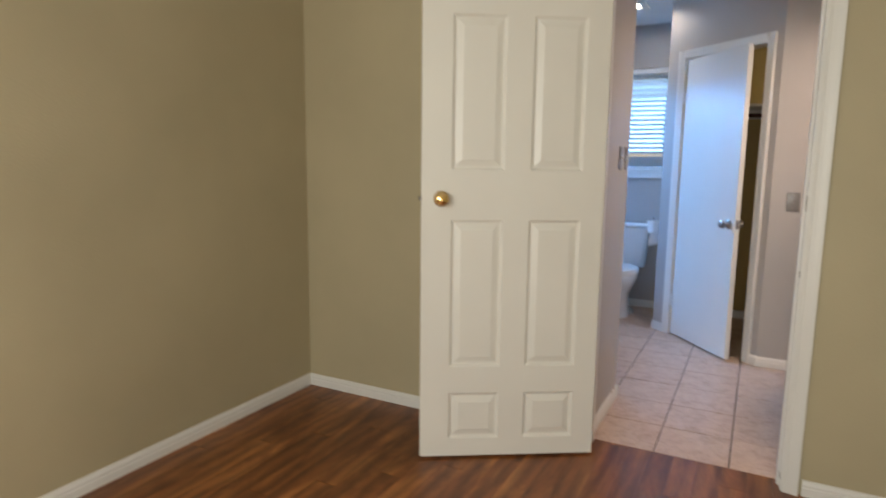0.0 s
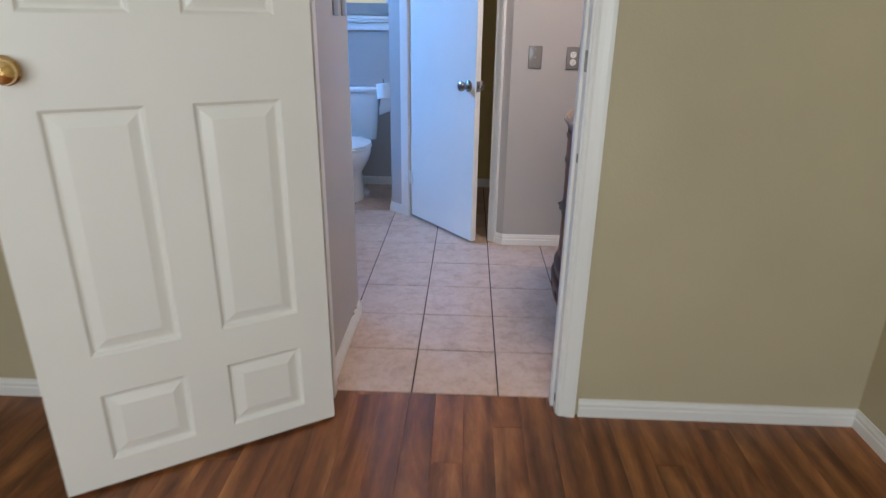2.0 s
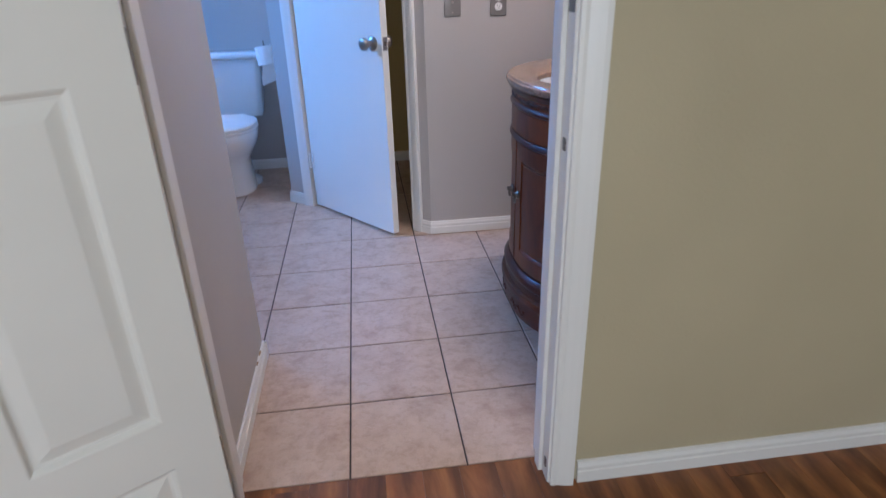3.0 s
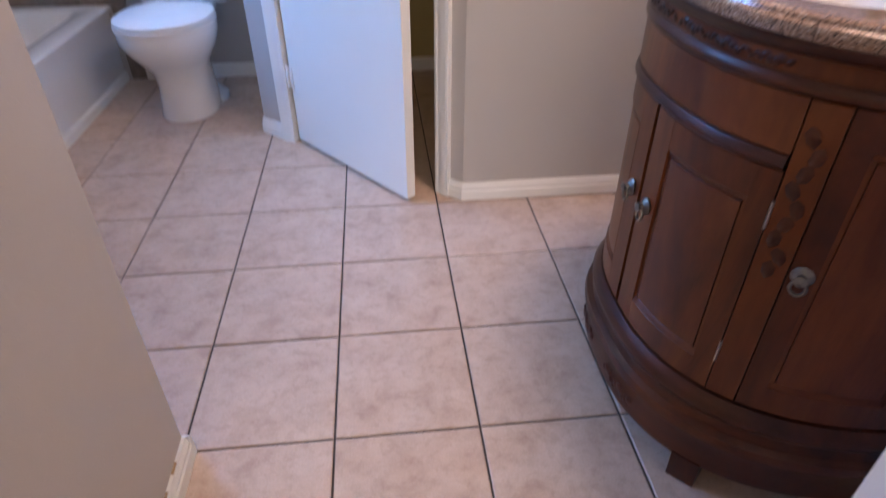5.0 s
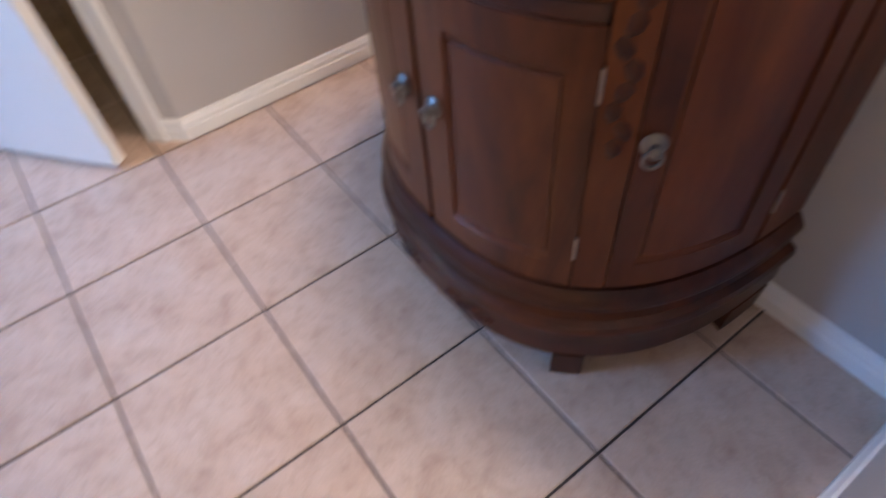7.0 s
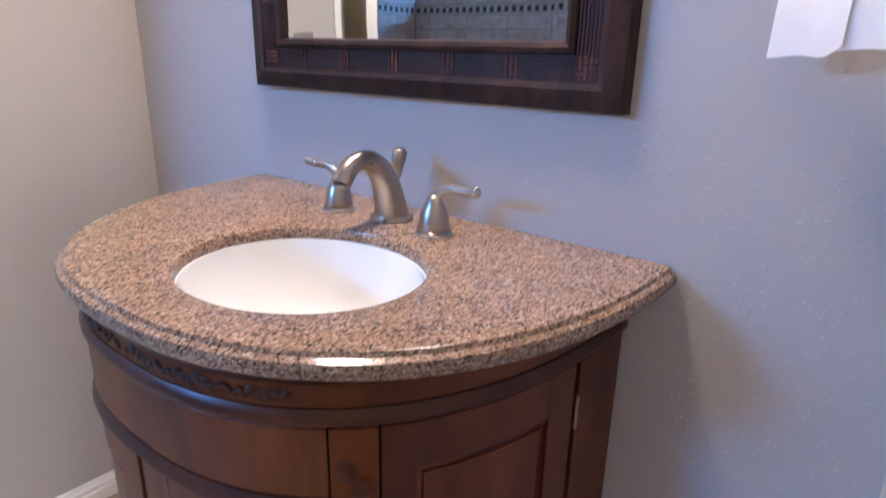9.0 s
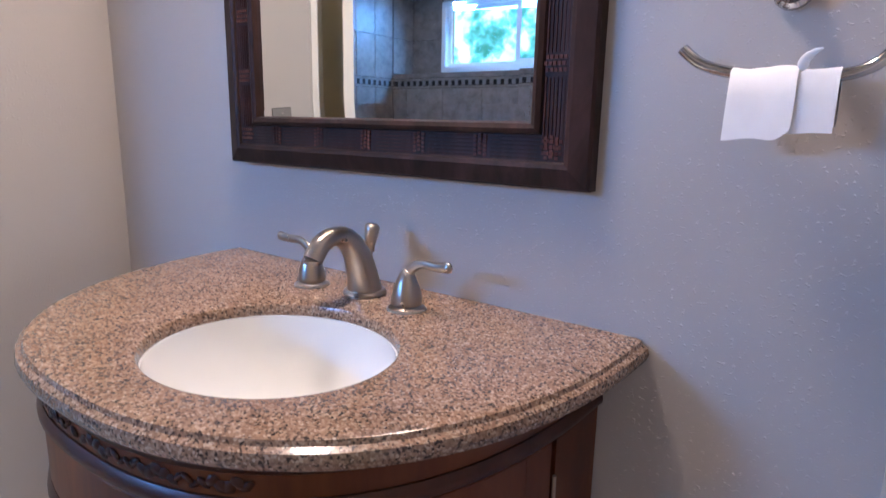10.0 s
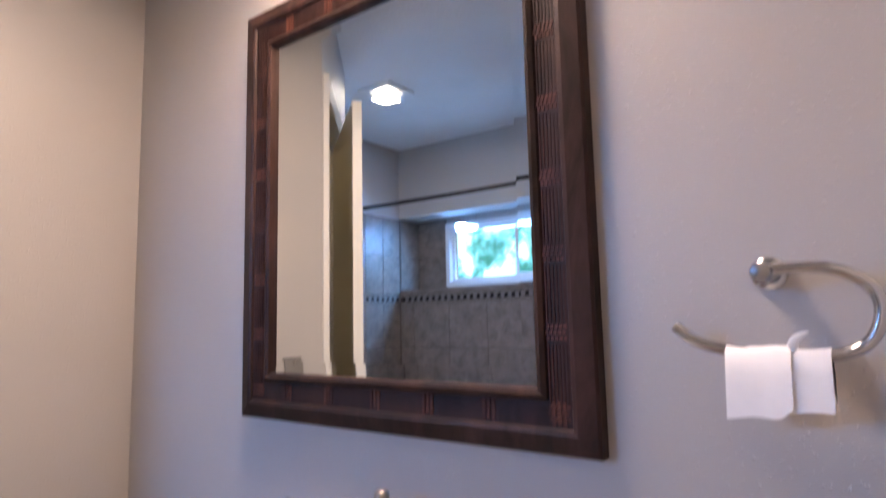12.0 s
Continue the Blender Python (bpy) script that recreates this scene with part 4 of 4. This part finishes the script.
def rounded(cx, cy, w, d, r, z, k=5):
    pts = []
    for sx, sy, a0 in ((1, 1, 0), (-1, 1, 90), (-1, -1, 180), (1, -1, 270)):
        for i in range(k + 1):
            a = radians(a0 + 90 * i / k)
            pts.append((cx + sx * (w / 2 - r) + r * math.cos(a), cy + sy * (d / 2 - r) + r * math.sin(a), z))
    return pts


toilet = thing("toilet", "white porcelain toilet with its lid closed", "toilet", pose(TX, 0, 0))
BY = 1.50
part("bowl", loft([egg(0, BY + 0.03, 0.118, 0.150, 0.27, 0.0), egg(0, BY + 0.03, 0.120, 0.152, 0.27, 0.012), egg(0, BY + 0.03, 0.112, 0.143, 0.26, 0.05), egg(0, BY + 0.03, 0.104, 0.140, 0.25, 0.14),
     egg(0, BY + 0.02, 0.112, 0.150, 0.24, 0.205), egg(0, BY, 0.140, 0.178, 0.23, 0.25), egg(0, BY - 0.01, 0.170, 0.215, 0.22, 0.30), egg(0, BY - 0.015, 0.186, 0.236, 0.215, 0.345), egg(0, BY - 0.015, 0.189, 0.240, 0.215, 0.375), egg(0, BY - 0.015, 0.186, 0.236, 0.21, 0.385)]), PORC, toilet, smooth=60)
part("deck", loft([rounded(0, 1.73, 0.22, 0.16, 0.03, 0.30), rounded(0, 1.74, 0.26, 0.20, 0.03, 0.385), rounded(0, 1.74, 0.25, 0.19, 0.03, 0.395)]), PORC, toilet, smooth=50)
part("seat", loft([egg(0, BY - 0.015, 0.188, 0.240, 0.20, 0.387), egg(0, BY - 0.015, 0.192, 0.244, 0.20, 0.393), egg(0, BY - 0.015, 0.191, 0.243, 0.20, 0.403), egg(0, BY - 0.015, 0.184, 0.236, 0.195, 0.407)]), PLASTIC, toilet, "white plastic seat", 50)
part("lid", loft([egg(0, BY - 0.015, 0.184, 0.236, 0.20, 0.409), egg(0, BY - 0.015, 0.189, 0.240, 0.20, 0.414), egg(0, BY - 0.015, 0.187, 0.238, 0.20, 0.422), egg(0, BY - 0.015, 0.170, 0.22, 0.18, 0.429), egg(0, BY - 0.015, 0.10, 0.13, 0.11, 0.433)]), PLASTIC, toilet, "white plastic lid, closed", 50)
part("tank", loft([rounded(0, 1.835, 0.36, 0.15, 0.035, 0.392), rounded(0, 1.835, 0.37, 0.16, 0.035, 0.41), rounded(0, 1.832, 0.40, 0.175, 0.035, 0.60), rounded(0, 1.83, 0.42, 0.185, 0.035, 0.735)]), PORC, toilet, smooth=50)
part("tank_lid", loft([rounded(0, 1.83, 0.43, 0.195, 0.03, 0.736), rounded(0, 1.83, 0.44, 0.205, 0.03, 0.742), rounded(0, 1.83, 0.44, 0.205, 0.03, 0.762), rounded(0, 1.83, 0.42, 0.185, 0.03, 0.772)]), PORC, toilet, smooth=50)
part("flush_lever", joined(lathe([(0, 0), (0.012, 0), (0.012, 0.008), (0, 0.010)], 16, pose(-0.15, 1.742, 0.68, 90)), sweep([(-0.15, 1.732, 0.68), (-0.11, 1.728, 0.675), (-0.08, 1.728, 0.67)], [0.006, 0.006, 0.007], 10)), CHROME, toilet, smooth=50)
for s in (-1, 1):
    part("seat_hinge", box(s * 0.075 - 0.02, 1.682, 0.388, s * 0.075 + 0.02, 1.712, 0.424, 0.007), PLASTIC, toilet)
    part("bolt_cap", lathe([(0, 0), (0.014, 0), (0.014, 0.012), (0.008, 0.02), (0, 0.021)], 14, pose(s * 0.118, 1.66, 0.008)), PLASTIC, toilet, smooth=40)
part("foot_flange", loft([egg(0, 1.66, 0.140, 0.10, 0.12, 0.0), egg(0, 1.66, 0.140, 0.10, 0.12, 0.022), egg(0, 1.66, 0.10, 0.09, 0.11, 0.045)]), PORC, toilet, smooth=50)
sup = thing("supply_valve", "chrome water supply valve and hose behind the toilet", "valve", pose(-1.255, BACK, 0.16))
part("escutcheon", lathe([(0, 0), (0.028, 0), (0.024, 0.006), (0.008, 0.010), (0.008, 0.05), (0, 0.05)], 20, pose(0, 0, 0, 90)), CHROME, sup, smooth=40)
part("hose", sweep(smooth_curve([(0, -0.045, 0.0), (0.03, -0.05, 0.07), (0.08, -0.07, 0.16), (0.10, -0.09, 0.235)], 6), 0.0055, 10), CHROME, sup, smooth=60)

# ---- roll of paper by the toilet ----
rack = thing("paper_roll_rack", "dark metal upright paper roll rack on the wall", "paper holder", pose(DIAG_A.x, 1.60, 0.70))
part("arm", joined(lathe([(0, 0), (0.018, 0), (0.016, 0.006), (0, 0.008)], 16, pose(0, 0, 0.0, 0, -90)), sweep(smooth_curve([(-0.004, 0, 0.0), (-0.05, 0, -0.004), (-0.072, 0, 0.008), (-0.078, -0.006, 0.05), (-0.088, -0.018, 0.15)], 6), 0.004, 10)), PEWTER, rack, smooth=50)
roll = thing("toilet_roll", "white toilet paper roll with a loose hanging end", "toilet paper", pose(DIAG_A.x - 0.079, 1.592, 0.716, -7, -6, 0))
part("paper", joined(lathe([(0.021, 0.0), (0.050, 0.0), (0.053, 0.003), (0.053, 0.099), (0.050, 0.102), (0.021, 0.102), (0.021, 0.0)], 36)), PAPER, roll, smooth=40)
part("core", lathe([(0.0195, 0.001), (0.0208, 0.001), (0.0208, 0.101), (0.0195, 0.101)], 24), CARD, roll)
tail = loft([[(0.014 * math.sin(5 * f) - 0.03 - 0.002 * k, -0.046 - 0.004 * math.sin(3 * f) + d, 0.09 - 0.20 * f) for k, d in ((0, 0), (1, -0.001))] + [(0.052 + 0.006 * math.sin(4 * f), -0.026 + 0.012 * f, 0.085 - 0.17 * f), (0.052 + 0.006 * math.sin(4 * f), -0.025 + 0.012 * f, 0.085 - 0.17 * f)] for f in (0, 0.2, 0.4, 0.6, 0.8, 1.0)])
part("loose_end", tail, PAPER, roll, smooth=60)

# ---- bathtub ----
TUBH, TUBS = 0.352, 0.20
cx, cy, tw, tl = (TUBX + TUBWALL) / 2, (TUBS + BACK) / 2, TUBX - TUBWALL, BACK - TUBS
tub = thing("bathtub", "white enamelled alcove bathtub with a flat apron", "bathtub", pose(0, 0, 0))
part("shell", loft([rounded(cx, cy, tw, tl - 0.004, 0.004, 0.0), rounded(cx, cy, tw, tl - 0.004, 0.004, 0.035), rounded(cx - 0.006, cy, tw - 0.012, tl - 0.004, 0.004, 0.045), rounded(cx - 0.002, cy, tw - 0.004, tl - 0.004, 0.004, TUBH - 0.035), rounded(cx + 0.006, cy, tw + 0.012, tl - 0.004, 0.006, TUBH - 0.025), rounded(cx + 0.006, cy, tw + 0.012, tl - 0.004, 0.006, TUBH - 0.006), rounded(cx, cy, tw, tl - 0.012, 0.006, TUBH),
     rounded(cx - 0.01, cy, tw - 0.15, tl - 0.16, 0.09, TUBH), rounded(cx - 0.01, cy, tw - 0.18, tl - 0.19, 0.09, TUBH - 0.012), rounded(cx - 0.01, cy, tw - 0.23, tl - 0.30, 0.08, 0.12), rounded(cx - 0.01, cy, tw - 0.30, tl - 0.40, 0.06, 0.08)]), PORC, tub, smooth=45)
part("drain", lathe([(0, 0), (0.03, 0), (0.03, 0.003), (0, 0.004)], 20, pose(cx, TUBS + 0.34, 0.081)), CHROME, tub)
rod = thing("shower_rod", "dark bronze shower curtain rod across the tub", "curtain rod", pose(TUBX - 0.005, 0, 1.955))
part("tube", sweep([(0, TUBS - 0.05 + 0.0, 0), (0, (TUBS + BACK) / 2, -0.006), (0, BACK - 0.011, 0.0)], 0.0125, 14), DARKMETAL, rod, smooth=60)
part("flange", lathe([(0, 0), (0.034, 0), (0.032, 0.006), (0.018, 0.014), (0, 0.015)], 24, pose(0, BACK - 0.010, 0, 90)), DARKMETAL, rod, smooth=40)
wall("wall_tub_foot", [(TUBWALL, TUBS - 0.11, 0, TUBX - 0.02, TUBS - 0.002, BATHTOP)], GREY, "grey painted wall at the end of the tub")

# ---- lights ----
fixture = thing("ceiling_light", "square recessed ceiling light with a round glowing lens", "ceiling light", pose(-0.93, 1.23, BATHTOP))
part("trim_frame", joined(box(-0.11, -0.11, -0.014, -0.066, 0.11, 0, 0.004), box(0.066, -0.11, -0.014, 0.11, 0.11, 0, 0.004), box(-0.066, -0.11, -0.014, 0.066, -0.066, 0, 0.004), box(-0.066, 0.066, -0.014, 0.066, 0.11, 0, 0.004)), PLASTIC, fixture)
part("lens", lathe([(0, -0.022), (0.035, -0.020), (0.060, -0.012), (0.066, -0.004), (0.066, -0.001), (0, -0.001)], 32), glow("warm_lens", (1.0, 0.9, 0.75), 14), fixture, smooth=60)
bar = thing("vanity_light", "brushed nickel vanity light bar with frosted shades", "wall light", pose(NOOKX, -0.21, 2.12))
part("back_plate", box(-0.022, -0.24, -0.045, 0, 0.24, 0.045, 0.008), NICKEL, bar)
for y in (-0.17, 0, 0.17):
    a = part("arm", sweep(smooth_curve([(-0.02, y, 0), (-0.07, y, 0.01), (-0.10, y, -0.01)], 5), 0.008, 10), NICKEL, bar, smooth=60)
    part("shade", lathe([(0.018, 0.0), (0.030, -0.02), (0.048, -0.07), (0.056, -0.10), (0.052, -0.10), (0.044, -0.07), (0.026, -0.02), (0.018, 0.0)], 28, pose(-0.10, y, 0.0)), glow("frosted_shade", (1.0, 0.80, 0.58), 5) if y < -0.1 else bpy.data.materials["frosted_shade"], a, smooth=60)

# ---- closet inside ----
bulb = thing("closet_light", "bare warm bulb in a white ceiling holder", "ceiling light", pose(0.15, 1.30, BATHTOP))
part("holder", lathe([(0, 0), (0.055, 0), (0.055, -0.012), (0.03, -0.03), (0, -0.03)], 24), PLASTIC, bulb, smooth=40)
part("bulb", lathe([(0.012, -0.03), (0.014, -0.045), (0.016, -0.05), (0.012, -0.056), (0, -0.058)], 20), glow("bulb_glow", (1.0, 0.85, 0.6), 20), bulb, smooth=60)

shelf = thing("closet_shelf", "white painted closet shelf with a hanging rod below", "shelf", pose(0, 0, 1.72))
part("board", box(-0.536, BACK - 0.38, 0, NOOKX - 0.005, BACK - 0.008, 0.019, 0.002), WHITE, shelf)
part("cleat", box(-0.536, BACK - 0.028, -0.07, NOOKX - 0.005, BACK - 0.008, -0.001, 0.002), WHITE, shelf)
part("rod", sweep([(-0.53, BACK - 0.28, -0.06), (NOOKX - 0.006, BACK - 0.28, -0.06)], 0.016, 14), CHERRYDARK, shelf, smooth=60)

# ---- tiles of the tub surround ----
def wall_tiles(parent, m, cols, rows):
    """Tiles on the plane y = 0 of m, facing -y, their faces 9 mm proud."""
    for c0, c1 in zip(cols, cols[1:]):
        for z0, z1 in rows:
            key = ("wt", round(c1 - c0, 3), round(z1 - z0, 3))
            if key not in wt_shared:
                wt_shared[key] = mesh_of("tile", box(0.0015, -0.009, 0.0015, c1 - c0 - 0.0015, -0.001, z1 - z0 - 0.0015, 0.0015, 1), WTILE)
            t = new("tile", wt_shared[key])
            t.parent = parent
            t.matrix_world = m @ Matrix.Translation((c0, 0, z0))


wt_shared = {}
wtub, wnorth = bpy.data.objects["wall_tub"], bpy.data.objects["wall_bath_north"]
W = pose(TUBWALL, TUBS, 0, 0, 0, 90)
span = BACK - TUBS
cols = [0.0] + [span - 0.13 - 0.30 * k for k in range(5, -1, -1) if span - 0.13 - 0.30 * k > 0.02] + [span - 0.010]
lower = ((TUBH, 0.437), (0.437, 0.737), (0.737, 1.037), (1.037, 1.337))
wall_tiles(wtub, W, cols, lower)
wall_tiles(wtub, W, cols, ((1.402, 1.427),))
Nn = pose(TUBWALL, BACK, 0)
ncols = [0.010, 0.19, 0.37, TUBX + 0.085 - TUBWALL]
wall_tiles(wnorth, Nn, ncols, lower + ((1.402, 1.672), (1.672, 1.942)))
wall_tiles(wnorth, Nn, [TUBX + 0.015 - TUBWALL, TUBX + 0.085 - TUBWALL], ((0.0, 0.17), (0.17, TUBH)))
NI = pose(NICHE, BACK, 0)
wall_tiles(wnorth, NI, [0.004, TUBWALL - NICHE - 0.001], ((1.44, 1.672), (1.672, 1.942)))
WN = pose(NICHE, TW_N, 0, 0, 0, 90)
wall_tiles(wtub, WN, [0.004, BACK - TW_N - 0.010], ((1.44, 1.672), (1.672, 1.942)))
solid("trim_tub_grout", joined(box(TUBWALL, TUBS, TUBH, TUBWALL + 0.005, BACK, 1.427), box(TUBWALL, BACK - 0.005, TUBH, TUBX + 0.085, BACK, 1.945), box(NICHE, BACK - 0.005, 1.43, TUBWALL, BACK, 1.945), box(NICHE, TW_N, 1.43, NICHE + 0.005, BACK, 1.945)), GROUT, "dark grout between the wall tiles", "grout", "structure")
solid("trim_window_ledge", box(NICHE, TW_S - 0.04, 1.425, TUBWALL + 0.009, BACK - 0.008, 1.433, 0.002), WTILE, "grey-brown tiled window ledge", "window sill", "structure")
bar_me = mesh_of("mosaic_piece", box(0.001, -0.009, 0.001, 0.025, -0.003, 0.061, 0.001, 1), WTILE)
dark_me = mesh_of("mosaic_piece", box(0.002, -0.010, 0.016, 0.024, -0.003, 0.046, 0.001, 1), BLACK)
pale_me = mesh_of("mosaic_piece", box(0.001, -0.010, 0.016, 0.025, -0.003, 0.046, 0.001, 1), PLATE)
for m, par, length in ((W, wtub, span - 0.01), (Nn, wnorth, TUBX + 0.08 - TUBWALL)):
    i = 0
    while i * 0.026 < length - 0.026:
        for me, dz in (((dark_me, 0.0) if i % 2 else (pale_me, 0.0)),):
            t = new("mosaic_piece", me)
            t.parent = par
            t.matrix_world = m @ Matrix.Translation((i * 0.026, 0, 1.339 + dz))
        i += 1
    for z in (1.338, 1.386):
        strip_piece = new("border_strip", mesh_of("border_strip", box(0, -0.009, 0, length, -0.003, 0.014, 0.002, 1), WTILE))
        strip_piece.parent = par
        strip_piece.matrix_world = m @ Matrix.Translation((0, 0, z))

# ---- floors, laid piece by piece ----
PITCH = 0.309
sub = solid("floor_bath", box(TUBWALL - 0.2, SEAM, -0.08, NOOKX + 0.1, BACK + 0.1, -0.004), GROUT, "square beige ceramic floor tiles with dark grout", "floor", "structure")


def tile_mesh(w, d, e=0.0025):
    bm = bmesh.new()
    h = 0.010
    lo = [bm.verts.new((x, y, -h)) for x, y in ((0, 0), (w, 0), (w, d), (0, d))]
    up = [bm.verts.new((x, y, -e * 0.7)) for x, y in ((0, 0), (w, 0), (w, d), (0, d))]
    hi = [bm.verts.new((x, y, 0)) for x, y in ((e, e), (w - e, e), (w - e, d - e), (e, d - e))]
    for a, b in ((lo, up), (up, hi)):
        for i in range(4):
            bm.faces.new((a[i], a[(i + 1) % 4], b[(i + 1) % 4], b[i]))
    bm.faces.new(hi)
    bmesh.ops.recalc_face_normals(bm, faces=bm.faces[:])
    return bm


G = 0.005
shared = {}
for i in range(-5, 3):
    for j in range(-4, 7):
        x0, x1 = i * PITCH + G / 2, (i + 1) * PITCH - G / 2
        y0, y1 = max(j * PITCH + G / 2, SEAM + 0.003), min((j + 1) * PITCH - G / 2, BACK + 0.02)
        if y1 - y0 < 0.02:
            continue
        key = (round(x1 - x0, 4), round(y1 - y0, 4))
        if key not in shared:
            shared[key] = mesh_of("floor_tile", tile_mesh(*key), TILE)
        t = new("floor_tile", shared[key])
        t.parent = sub
        t.location = (x0, y0, random.uniform(-0.0006, 0.0006))
wsub = solid("floor_bedroom", box(WEST - 0.1, SOUTH - 0.1, -0.08, EAST + 0.1, SEAM, -0.006), BLACK, "reddish brown laminate plank floor", "floor", "structure")
PW, PL = 0.0965, 1.215
x, col = WEST - 0.05, 0
while x < EAST + 0.05:
    y = SOUTH - 0.1 - (col * 0.517) % PL
    while y < SEAM - 0.01:
        y0, y1 = max(y, SOUTH - 0.1), min(y + PL - 0.0008, SEAM - 0.0015)
        if y1 - y0 > 0.004:
            key = ("plank", round(y1 - y0, 3))
            if key not in shared:
                bm = tile_mesh(PW - 0.0004, y1 - y0, 0.0006)
                shared[key] = mesh_of("plank", bm, PLANK)
            t = new("plank", shared[key])
            t.parent = wsub
            t.location = (x, y0, random.uniform(-0.0002, 0.0002))
        y += PL
    x += PW
    col += 1
